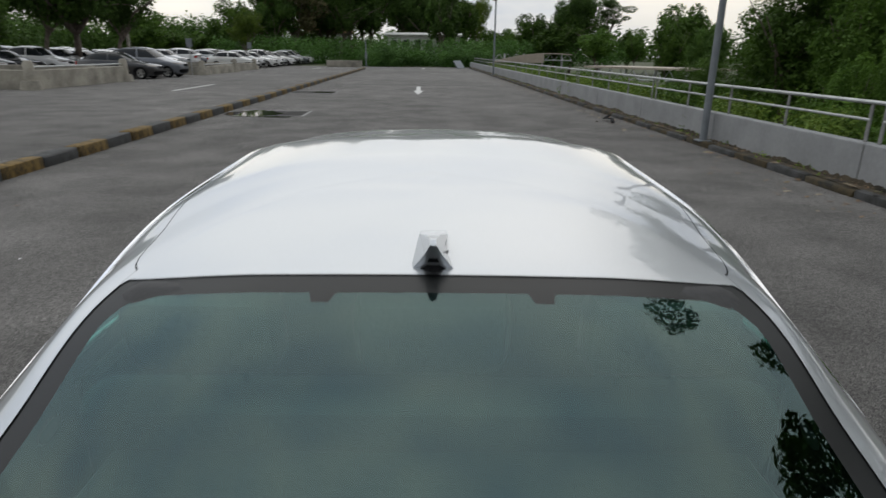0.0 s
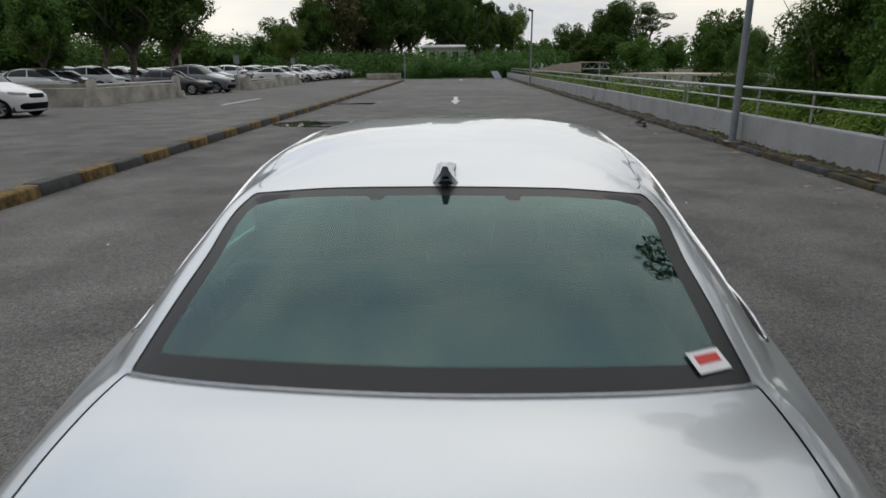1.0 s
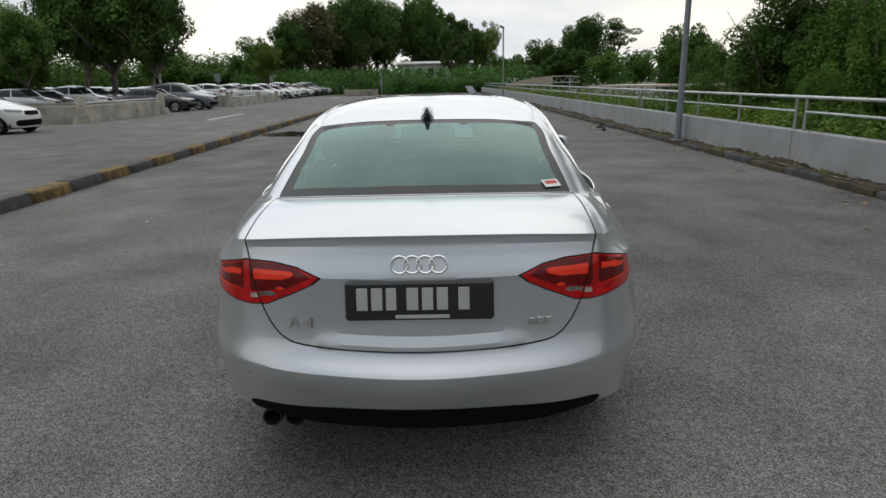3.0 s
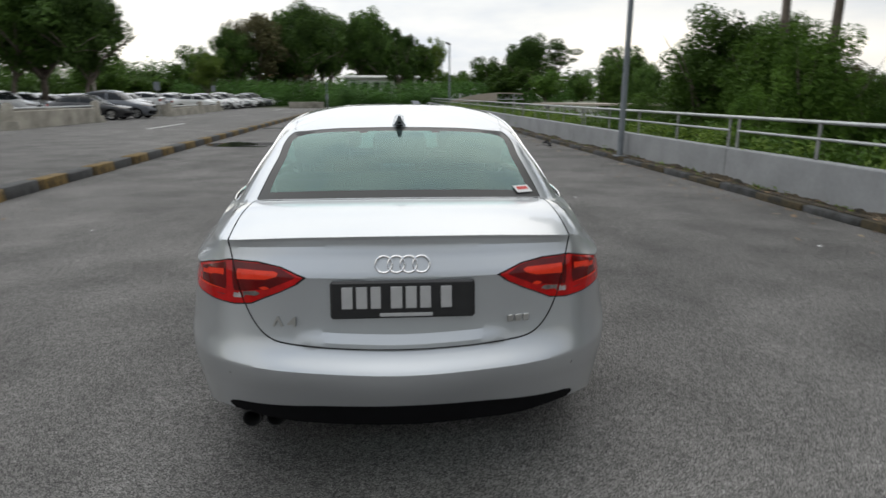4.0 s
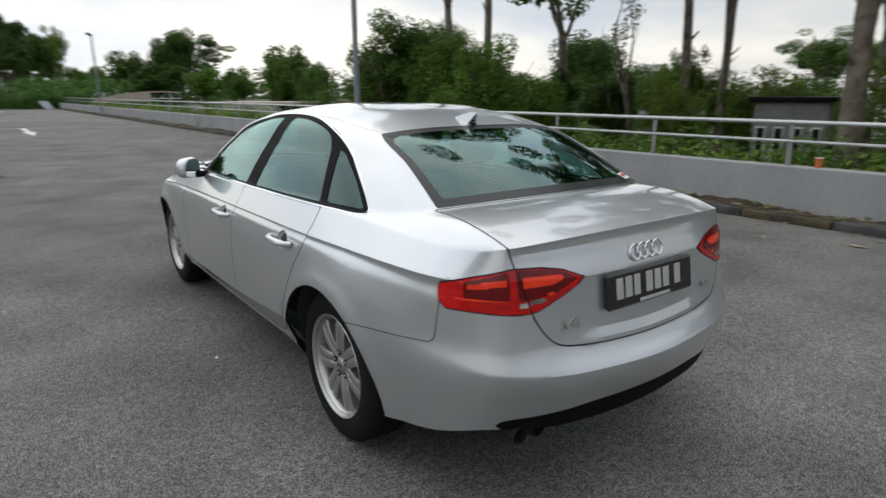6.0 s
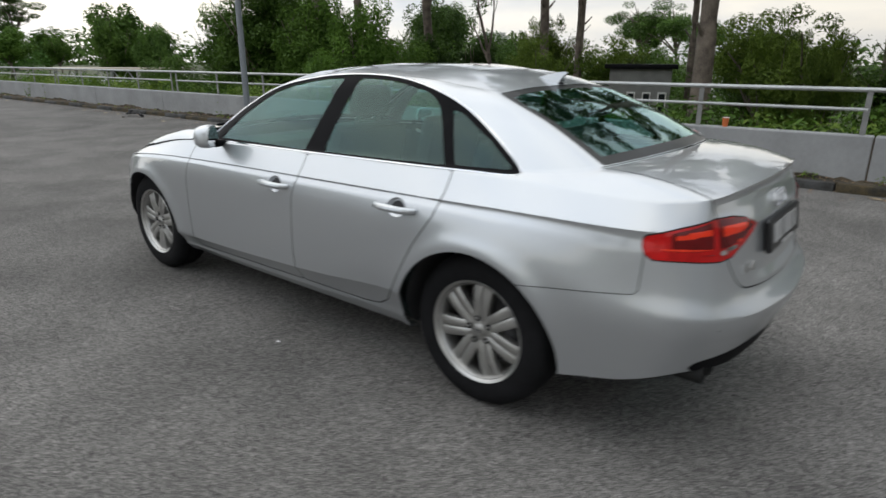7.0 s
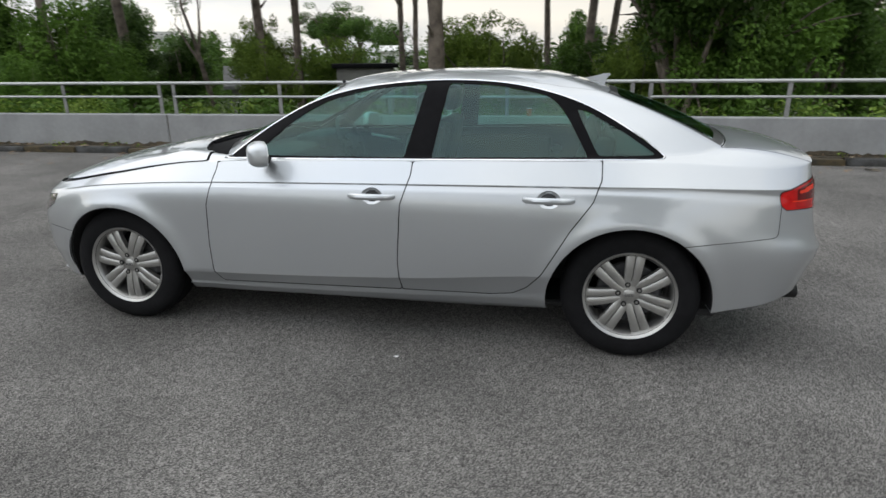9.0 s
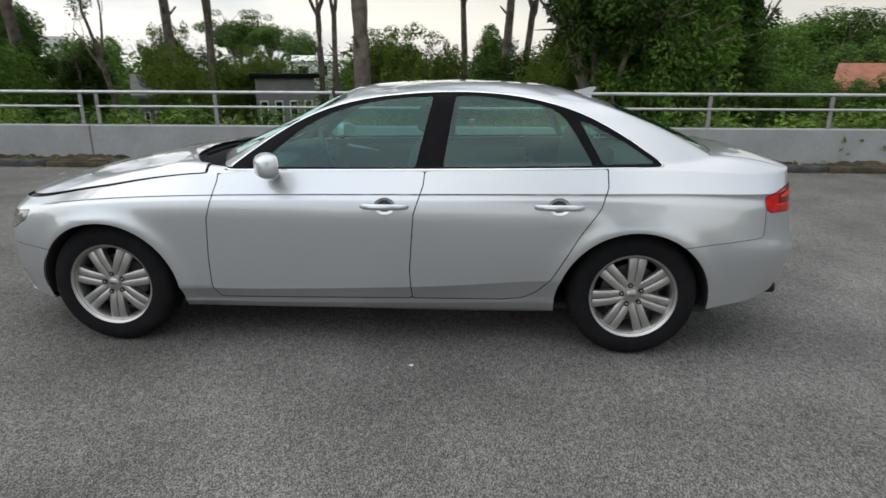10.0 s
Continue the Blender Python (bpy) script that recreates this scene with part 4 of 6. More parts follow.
        part("mirror_foot", g(moved(tube([(-.115, .02, -.040), (-.085, .012, -.045), (-.04, 0, -.042)], [.018, .020, .024], 10), pose(0, 0, 0, 0, 0, 34))), BLACK_TRIM, m)
        for x, y in HUBS:
            wheel(car, x, y, 0.325, True, side, -math.pi / 2 if y > 0 else 1.48)
        for y, z in ARCHES:
            liner = []
            for k in range(25):
                a = math.radians(-6 + k * 192 / 24)
                liner.append((y + .404 * math.cos(a), z + .404 * math.sin(a)))
            verts = [(x, yy, zz) for yy, zz in liner for x in (.42, .785 + .095 * max(0, (zz - z) / .404) ** .35)]
            faces = [(2 * i, 2 * i + 1, 2 * i + 3, 2 * i + 2) for i in range(24)]
            faces.append(tuple(2 * i for i in range(25)))
            part("wheel_housing", g((verts, faces)), CABIN, car, "dark wheel housing")
    border_r, pane = rear.cut(lambda p: np.maximum(np.maximum(7.21 - p[:, 4], p[:, 4] - 8.835 + .07 * (np.abs(np.abs(p[:, 0]) - .17) < .018)) * .6, np.maximum((9.27 - p[:, 3]), np.hypot(np.maximum(9.75 - p[:, 3], 0), np.maximum(p[:, 4] - 8.5, 0)) - .5)))
    part("rear_window", pane.both(-.002), GREEN_GLASS, car, "green-tinted rear window")
    part("rear_window_border", border_r.both(-.002), BLACK_GLASS, car, "black border printed on the glass")
    border_s, screen = screen.cut(lambda p: np.maximum(np.maximum(7.2 - p[:, 4], p[:, 4] - 8.82) * .6, p[:, 3] - 1.86))
    part("windscreen", screen.both(-.002), GREEN_GLASS, car)
    part("windscreen_border", border_s.both(-.002), BLACK_GLASS, car, "black border printed on the glass")
    # chin of the front bumper, curling up at its corners
    for side in (-1, 1):
        chin = [(side * x, y, z) for x, y, z in ((.10, 2.185, .222), (.40, 2.135, .222), (.59, 2.035, .226), (.675, 1.965, .232), (.715, 1.925, .238))]
        part("front_lip", tube(chin, [.020, .022, .024, .022, .008], 10, flat=.55), PAINT, car)
    # floor pan closes the body below
    part("floor_pan", block(-.70, .70, -1.85, 1.85, .185, .22, .02), CABIN, car)
    cabin(car)
    badges(car)
    return car


def rim_of(sheet):
    """The outer edge of a sheet as one smooth loop."""
    count = {}
    for f in sheet.f:
        for i, j in zip(f, f[1:] + f[:1]):
            key = (min(i, j), max(i, j))
            count[key] = count.get(key, 0) + 1
    near = {}
    for (i, j), n in count.items():
        if n == 1:
            near.setdefault(i, []).append(j)
            near.setdefault(j, []).append(i)
    start = next(iter(near))
    loop, last, here = [start], None, start
    while True:
        step = [k for k in near[here] if k != last]
        if not step or step[0] == start or len(loop) > 4000:
            break
        last, here = here, step[0]
        loop.append(here)
    pts = [Vector(sheet.p[i, :3]) for i in loop]
    keep = [pts[0]]
    for q in pts[1:]:
        if (q - keep[-1]).length > .012:
            keep.append(q)
    for _ in range(2):
        keep = [(keep[i - 1] + keep[i] * 2 + keep[(i + 1) % len(keep)]) / 4 for i in range(len(keep))]
    return [tuple(q) for q in keep]


def cabin(car):
    """Seats, dashboard, wheel, shelf and lining seen through the glass."""
    def seat(x, y, wide):
        s = new("seat")
        s.parent = car
        s.location = (x, y, 0)
        part("seat_cushion", block(-wide / 2, wide / 2, -.26, .26, .38, .54, .05), SEAT, s)
        back = moved(block(-wide / 2, wide / 2, -.06, .06, 0, .60, .05), pose(0, -.27, .50, 14))
        part("seat_back", back, SEAT, s)
        for hx in ((0,) if wide < .7 else (-.38, 0, .38)):
            part("headrest", moved(block(hx - .13, hx + .13, -.05, .05, .64, .80, .04), pose(0, -.27, .50, 12)), SEAT, s)
            for px in (hx - .05, hx + .05):
                part("headrest_post", moved(tube([(px, 0, .58), (px, 0, .66)], .006, 6), pose(0, -.27, .50, 12)), CHROME, s)
        return s
    seat(-.37, .12, .52)
    seat(.37, .12, .52)
    seat(0, -.85, 1.24)
    part("dashboard", join(block(-.70, .70, .55, .95, .60, .93, .08), block(.12, .62, .52, .75, .88, .97, .03)), CABIN, car)
    part("steering_wheel", moved(join(tube([(.185 * math.cos(k * math.pi / 16), 0, .185 * math.sin(k * math.pi / 16)) for k in range(32)], .015, 8, closed=True), block(-.17, .17, -.012, .012, -.025, .025, .01), block(-.06, .06, -.02, .02, -.06, .06, .02)), pose(.37, .43, .90, -24)), CABIN, car)
    for side in (-1, 1):
        part("inner_door_pull", tube([(side * .795, .18, .855), (side * .770, .24, .875), (side * .770, .34, .89), (side * .795, .42, .90)], .011, 8), ALLOY, car, "silver inner door pull")
        part("door_card", block(min(side * .80, side * .845), max(side * .80, side * .845), -.95, .56, .42, .91, .02), CABIN, car, "dark inner door panel")
    part("parcel_shelf", block(-.56, .56, -1.72, -1.18, .955, .98, .01), SEAT, car)
    part("rear_view_mirror", join(block(-.12, .12, .30, .325, 1.20, 1.265, .012), tube([(0, .31, 1.26), (0, .33, 1.33)], .01, 6)), CABIN, car)
    part("dome_light", block(-.08, .08, .02, .12, 1.345, 1.365, .008), LINING, car)


def ring_badge():
    rings = []
    for k in range(4):
        cx = -.0645 + .043 * k
        rings.append(tube([(cx + .0285 * math.cos(a * math.pi / 16), 0, .0285 * math.sin(a * math.pi / 16)) for a in range(32)], .0042, 6, closed=True))
    return join(*rings)


def badges(car):
    part("boot_badge", moved(ring_badge(), pose(0, -2.292, .893, -15)), CHROME, car, "chrome badge of four linked rings")
    plate = new("number_plate")
    plate.parent = car
    plate.matrix_basis = pose(0, -2.321, .778, -8.3)
    part("plate_frame", block(-.247, .247, -.012, .012, -.065, .065, .008), PLATE_BLACK, plate)
    x = -.208
    for w in (.049, .049, .046, 0, .051, .049, .049, 0, .049):
        if w:
            part("plate_mark", block(x, x + w - .012, -.015, -.011, -.03, .045, .002), PLATE_WHITE, plate)
        x += w or .022
    part("plate_strip", block(-.08, .10, -.0145, -.011, -.058, -.046, .001), PLATE_WHITE, plate)
    part("model_badge", moved(join(prism([(-.046, -.017), (-.030, .017), (-.024, .017), (-.008, -.017), (-.016, -.017), (-.027, .006), (-.038, -.017)], lambda u, v, w: (u, w, v), .006), prism([(.008, -.006), (.030, .017), (.036, .017), (.036, -.017), (.029, -.017), (.029, -.008), (.008, -.012)], lambda u, v, w: (u, w, v), .006)), pose(-.405, -2.309, .70, -8, 0, -10)), ALLOY, car, "small chrome model badge")
    part("engine_badge", moved(join(block(-.04, -.018, 0, .005, -.012, .012, .003), block(-.012, .012, 0, .005, -.012, .012, .003), block(.018, .04, 0, .005, -.012, .012, .003)), pose(.405, -2.309, .695, -8, 0, 10)), ALLOY, car, "small chrome engine badge")
    for x in (-.56, -.475):
        pipe = lathe([(.030, -.13), (.034, -.13), (.036, -.12), (.036, .15), (.030, .15), (.030, -.12)], 28, closed=True)
        part("exhaust_tip", moved(pipe, Matrix.Translation((x, -2.115, .302)) @ Matrix.Rotation(radians(90), 4, "Z")), SOOT_AND_SHADE, car, "sooty black exhaust tip")
    for x, z in ((-.60, .515), (-.24, .505), (.24, .505), (.60, .515)):
        y = -2.385 + .30 * x * x * .9
        at_bumper = Matrix.Translation((x, y, z)) @ Matrix.Rotation(radians(-90), 4, "Z")
        sensor = part("parking_sensor", moved(lathe([(0, .0015), (.0085, .001), (.0100, -.003)], 16), at_bumper), PAINT, car)
        part("sensor_gap", moved(lathe([(.0100, .0006), (.0120, .0006), (.0120, -.004), (.0100, -.004)], 16, closed=True), at_bumper), BLACK_TRIM, sensor)
    # shark-fin aerial
    fin, faces = [], []
    outline = [(0.0, .0), (.04, .012), (.09, .036), (.128, .057), (.158, .066), (.168, .061), (.152, .034), (.150, .0)]
    taper = [1, 1, 1, .9, .35, .3, .5, .85]
    for w in (-1, 1):
        for (a, h), q in zip(outline, taper):
            fin.append((w * (.041 * (1 - h / .075) * min(1, .25 + a * 9) * q + .003), -a, h))
    n = len(outline)
    faces = [tuple(range(n)), tuple(reversed(range(n, 2 * n)))] + [(i, i + n, (i + 1) % n + n, (i + 1) % n) for i in range(n)]
    part("roof_aerial", moved((fin, faces), pose(0, -1.115, 1.338, 14)), PAINT, car, "silver shark-fin aerial")
    skirt = [(x * 1.12 + math.copysign(.002, x), y * 1.03 + .002, z * .2) for x, y, z in fin]
    part("aerial_base", moved((skirt, faces), pose(0, -1.115, 1.3385, 14)), BLACK_TRIM, car, "black rubber foot of the aerial")
    part("aerial_back", moved(prism([(-.015, .002), (.015, .002), (.007, .026), (-.007, .026)], lambda u, v, w: (u, -.139 - v * .35 - w, v), .006), pose(0, -1.115, 1.3385, 14)), BLACK_TRIM, car)
    st = part("window_sticker", moved(block(-.037, .037, -.001, .001, -.024, .024, .001), pose(.515, -1.772, 1.071, -62, 0, 24)), STICKER_WHITE, car, "white and red sticker on the rear window")
    part("sticker_print", moved(block(-.026, .026, -.002, -.0012, -.006, .014, .0), pose(.515, -1.772, 1.071, -62, 0, 24)), STICKER_RED, st)


CLEAR_DARK = mat("smoked_lens", (.16, .14, .13), .12, vary=.4, scale=60, coat=1.0)
# near black: soot on the exhaust tips, painted shade in the bolt pockets
SOOT_AND_SHADE = mat("soot_and_shade", (.008, .008, .008), .7, vary=.2, scale=20)
BLACK_GLASS = mat("black_glass", (0.010, 0.011, 0.011), 0.32, vary=0.1, scale=10, spec=0.45)
hero_car()
# ---- parked cars, far side ----
def parked_car(name, label, paint, tall=1.0, long=1.0, boxy=0.0):
    """A plainer car from the same rings, stretched to its kind."""
    car = thing(name, label, "car", group="parked cars")

    def shape(rows):
        r = rows.copy()
        r[..., 1] *= long
        # taller glass, upright sides and a higher bonnet for the taller kinds
        up = np.clip((r[..., 2] - .9) / .5, 0, 1.2)
        r[..., 2] = r[..., 2] * (1 + (tall - 1) * .9) + up * (tall - .94) * .75
        r[..., 0] *= 1 + up * .16
        r[..., 1] *= 1 + up * .06
        if boxy:
            back = np.clip((-r[..., 1] - .6) / 1.2, 0, 1) * np.clip((r[..., 2] - .9) / .3, 0, 1)
            r[..., 1] -= back * boxy
        return r
    full = shell(4, 2, shape)
    for y, z in ARCHES:
        _, full = full.cut(least(level(4, 5.9, -1), lambda p, y=y * long, z=z: 0.39 - np.hypot(p[:, 1] - y, p[:, 2] - z)))
    glass, full = full.cut(least(level(4, 7.05, 1, .2), level(4, 8.85, -1, .2)))
    pillars, glass = glass.cut(lambda p: np.maximum.reduce([.12 - np.abs(p[:, 3] - c) for c in (2.6, 5.1, 6.9, 8.7)]))
    head, full = full.cut(least(least(level(3, .95, 1), level(3, 2.35, -1), level(4, 4.2, 1), level(4, 5.8, -1))))
    grille, full = full.cut(least(level(3, .85, -1), level(4, 3.2, 1), level(4, 5.2, -1)))
    intake, full = full.cut(least(level(3, 1.7, -1), level(4, 1.2, 1), level(4, 2.3, -1)))
    tail, full = full.cut(least(level(3, 8.2, 1), level(3, 9.6, -1), level(4, 4.4, 1), level(4, 5.5, -1)))
    part("body", join(full.both(), pillars.both()), paint, car)
    part("glazing", glass.both(-.004), DARK_GLASS_SOLID, car, "dark car windows")
    part("grille", grille.both(.001), BLACK_TRIM, car)
    part("lower_intake", intake.both(.001), BLACK_TRIM, car)
    for flip in (False, True):
        part("headlamp", mirrored(head.geo(.002)) if flip else head.geo(.002), CLEAR_DARK, car)
        part("tail_lamp", mirrored(tail.geo(.002)) if flip else tail.geo(.002), RED_LENS, car)
    part("underbody", block(-.78, .78, -2.0 * long, 1.9 * long, .17, .42, .03), CABIN, car)
    for side in (1, -1):
        for x, y in HUBS:
            wheel(car, x, y * long, .325, False, side)
    return car


def paint(name, colour, metal=0.3):
    return mat(name, colour, 0.35, metal=metal, vary=0.03, scale=50, coat=1.0)


DARK_GLASS_SOLID = mat("dark_window", (0.015, 0.018, 0.02), 0.1, vary=0.1, coat=0.0, spec=0.35)
WHITE_CAR = parked_car("white_hatchback_car", "white compact SUV parked on the asphalt", paint("white_car_paint", (.72, .72, .72), 0), 1.13, .92, .45)
PROTOS = [
    WHITE_CAR,
    parked_car("grey_suv_car", "dark grey SUV parked nose to the lane", paint("grey_car_paint", (.13, .14, .16)), 1.14, 1.0, .5),
    parked_car("black_saloon_car", "black saloon parked beside the lane", paint("black_car_paint", (.02, .02, .022)), 1.0, 1.0),
    parked_car("white_saloon_car", "white saloon parked in a row", paint("cream_car_paint", (.70, .70, .69), 0), 1.02, 1.0),
    parked_car("silver_hatchback_car", "silver hatchback parked in a row", paint("silver_car_paint", (.45, .46, .47), .7), 1.08, .9, .4),
    parked_car("red_hatchback_car", "dark car with a red tail parked in a row", paint("red_car_paint", (.25, .03, .025)), 1.08, .9, .35),
]
# nose to +x along the lane
SPOTS = [(0, -17.1, 17.8), (1, -17.6, 15.0), (2, -18.2, 33.8), (1, -17.5, 36.5)]
row = [3, 4, 3, 0, 4, 3, 2, 4, 1, 3, 4, 0]
SPOTS += [(row[i % 12], -18.4 - .02 * i, 55.6 + i * 2.75) for i in range(15)]
SPOTS += [(row[(i * 5 + 1) % 12], -26.0, 33.6 + i * 2.75) for i in range(17)]
SPOTS += [(row[(i * 7 + 3) % 12], -37.8, 21.5 + i * 2.75) for i in range(20)]
SPOTS += [(row[(i * 5 + 4) % 12], -45.5, 23.5 + i * 2.8) for i in range(20)]
SPOTS += [(5, -33.3, 26.4), (2, -33.0, 29.2), (4, -33.4, 32.1)]
used = set()
for kind_no, x, y in SPOTS:
    m = pose(x + random.uniform(-.2, .2) * (x < -16), y + random.uniform(-.1, .1), 0, 0, 0, -90 + random.uniform(-2, 2) + (180 if random.random() < .25 and x < -20 else 0))
    if kind_no not in used:
        PROTOS[kind_no].matrix_basis = m
        used.add(kind_no)
    else:
        copy_thing(PROTOS[kind_no], m)
# ---- trees, hedges, buildings beyond ----
def leaf_cloud(centres, radii, count, size, rng, flat=0.8):
    """Small pointed leaves scattered through lumps of a crown."""
    centres, radii = np.array(centres, float), np.array(radii, float)
    w = radii**2 / (radii**2).sum()
    pick = rng.choice(len(centres), count, p=w)
    d = rng.normal(size=(count, 3))
    d /= np.linalg.norm(d, axis=1, keepdims=True)
    r = rng.uniform(0.45, 1.08, (count, 1)) ** 0.6
    pos = centres[pick] + d * r * radii[pick][:, None] * np.array([1, 1, flat])
    # blades face outwards and upwards, with much scatter
    face = d * 0.75 + np.array([0, 0, 0.75]) + rng.normal(size=(count, 3)) * 0.55
    face /= np.linalg.norm(face, axis=1, keepdims=True)
    a = np.cross(face, rng.normal(size=(count, 3)))
    a /= np.linalg.norm(a, axis=1, keepdims=True)
    b = np.cross(face, a)
    s = size * rng.uniform(0.6, 1.35, (count, 1))
    fold = np.cross(a, b) * s * 0.18
    quad = np.stack([pos - a * s, pos - b * s * .42 + fold, pos + a * s, pos + b * s * .42 + fold], 1).reshape(-1, 3)
    faces = np.arange(count * 4).reshape(-1, 4)
    return quad, faces


def cloud_part(name, quad, faces, material, parent, label=""):
    me = bpy.data.meshes.new(name)
    me.vertices.add(len(quad))
    me.vertices.foreach_set("co", quad.astype(np.float32).ravel())
    me.loops.add(faces.size)
    me.loops.foreach_set("vertex_index", faces.astype(np.int32).ravel())
    me.polygons.add(len(faces))
    me.polygons.foreach_set("loop_start", np.arange(0, faces.size, 4, dtype=np.int32))
    me.materials.append(material)
    me.update()
    me.validate()
    ob = new(name, me)
    ob.parent = parent
    if label:
        ob["label"] = label
    return ob


def tree(label, height, spread, leaf, material, seed, trunk_r=0.22, bare=0.35, leaves=6000, lumps=26, flat=0.75, slim=1.0, clump=(.2, .36)):
    """A tapered trunk that forks into limbs, each ending in lumps of leaves."""
    rng = np.random.default_rng(seed)
    t = thing("tree", label, "tree", group="trees round the car park")
    geos, tips = [], []
    lean = rng.normal(size=2) * .03 * height
    top = height * bare
    pts = [(lean[0] * k / 5, lean[1] * k / 5 + .05 * math.sin(k * 1.7 + seed), top * k / 5 - (.3 if k == 0 else 0)) for k in range(6)]
    geos.append(tube(pts, [trunk_r * (1.25 if k == 0 else 1.0 - .09 * k) for k in range(6)], 10))
    start = Vector(pts[-1])
    for i in range(7):
        a = i * 2.4 + rng.uniform(-.4, .4)
        reach = spread * rng.uniform(.45, .95)
        up = (height - top) * rng.uniform(.35, .85)
        base = start - Vector((0, 0, top * rng.uniform(0, .25)))
        end = base + Vector((math.cos(a) * reach * slim, math.sin(a) * reach * slim, up))
        mid = base.lerp(end, .5) + Vector((rng.normal() * .2, rng.normal() * .2, .12 * up))
        geos.append(tube([base, mid, end], [trunk_r * .5, trunk_r * .32, trunk_r * .1], 7))
        tips += [end, mid.lerp(end, .5)]
        for _ in range(2):
            e2 = mid + Vector((rng.normal() * spread * .35, rng.normal() * spread * .35, abs(rng.normal()) * .25 * (height - top)))
            geos.append(tube([mid, mid.lerp(e2, .6) + Vector((0, 0, .1)), e2], [trunk_r * .22, trunk_r * .14, trunk_r * .05], 5))
            tips.append(e2)
    part("trunk", join(*geos), BARK, t, crease=60)
    centres, radii = [], []
    low = top * .75
    for k in range(lumps):
        d = rng.normal(size=3)
        d /= np.linalg.norm(d)
        d[2] = d[2] * .9 + .1
        r = rng.uniform(.25, .86)
        size = spread * rng.uniform(*clump)
        mid = (low + height) / 2
        centres.append((pts[-1][0] + d[0] * r * spread * slim, pts[-1][1] + d[1] * r * spread * slim, mid + d[2] * r * (height - low) / 2))
        radii.append(size)
    q, f = leaf_cloud(centres, radii, leaves, leaf, rng, flat)
    cloud_part("crown", q, f, material, t)
    return t


def bank(name, label, x0, x1, y0, y1, h0, h1, count, leaf, material, seed, kind="stuff", rough=.5):
    """A strip of dense growth of uneven height."""
    rng = np.random.default_rng(seed)
    n = max(6, int(max(x1 - x0, y1 - y0) * 1.3))
    centres, radii = [], []
    for _ in range(n * 2):
        h = rng.uniform(h0, h1)
        r = h * rng.uniform(.35, .6)
        centres.append((rng.uniform(x0, x1), rng.uniform(y0, y1), h - r))
        radii.append(r)
        centres.append((centres[-1][0], centres[-1][1], max(.1, h - 2 * r)))
        radii.append(r)
    q, f = leaf_cloud(centres, radii, count, leaf, rng, 1.0)
    q[:, 2] = np.maximum(q[:, 2], .02)
    ob = cloud_part(name, q, f, material, None)
    return tagged(ob, label, "plants", kind=kind)


LEAF_HEDGE = leaf_mat("leaf_hedge", (0.035, 0.085, 0.016), (0.09, 0.19, 0.04))
BIG = tree("broad dark green tree with a spreading crown", 11, 5.5, .20, LEAF_DARK, 3, .3, .3, 21000, 80, clump=(.16, .30))
NEAR = tree("dense leafy tree with small dark leaves", 10, 4.6, .11, LEAF_MID, 31, .24, .2, 26000, 130, .85, clump=(.12, .24))
NEAR_DARK = tree("tall dense tree with dark glossy leaves", 12, 3.1, .13, LEAF_DEEP, 33, .26, .2, 22000, 120, .9, clump=(.12, .24))
FINE = tree("tall dense tree with small dark green leaves", 12, 3.0, .09, LEAF_DEEP, 35, .2, .2, 36000, 170, .9, clump=(.10, .20))
ROUND = tree("rounded dense green tree", 9, 4.2, .25, LEAF_MID, 5, .22, .18, 7500, 46, .85)
TALL = tree("tall slender tree with a bare trunk and airy crown", 14, 3.0, .13, LEAF_DARK, 8, .2, .5, 5200, 16, .6)
BROWN = tree("tall tree with brownish thinning leaves", 11, 4.2, .20, LEAF_BROWN, 12, .24, .2, 9000, 44)
COLUMN = tree("narrow columnar dark tree", 10, 1.9, .18, LEAF_DARK, 17, .2, .12, 7000, 34, 1.3)
AIRY = tree("tall umbrella-shaped tree with airy layered foliage", 14, 4.6, .16, LEAF_DARK, 44, .3, .5, 9500, 38, .55)
DOME = tree("dense dark domed tree, leafy to the ground", 9, 3.9, .17, LEAF_DARK, 51, .24, .1, 17000, 70, 1.0)
HILL = tree("dense green tree on the hillside", 9, 4.4, .13, LEAF_MID, 53, .24, .12, 17000, 110, .9, clump=(.13, .24))
LIGHT = tree("light green leafy tree", 8, 3.2, .085, LEAF_BRIGHT, 21, .16, .2, 22000, 120, clump=(.12, .22))

SLIM = tree("narrow leafy tree with small dark leaves", 10, 3.0, .11, LEAF_MID, 37, .2, .2, 20000, 120, .9, clump=(.14, .27))

SIZES = {SLIM: (3.1, 9.6), DOME: (4.3, 9.2), HILL: (4.3, 8.4), AIRY: (5.4, 14.2), FINE: (3.4, 12.0), NEAR: (4.8, 9.6), NEAR_DARK: (3.5, 12.0), BIG: (6.0, 11.2), ROUND: (4.6, 9.2), TALL: (3.3, 14.2), BROWN: (4.6, 11.2), COLUMN: (2.1, 10.2), LIGHT: (3.2, 7.4)}
planted = set()


def plant(proto, x, y, turn, spread, height, base):
    """One more tree of that kind, grown to its own spread and height."""
    w, h = SIZES[proto]
    m = pose(x, y, base, 0, 0, turn)
    if proto in planted:
        g = copy_thing(proto, m)
    else:
        g = proto
        planted.add(proto)
        g.matrix_basis = m
    g.scale = (spread / w, spread / w, height / h)


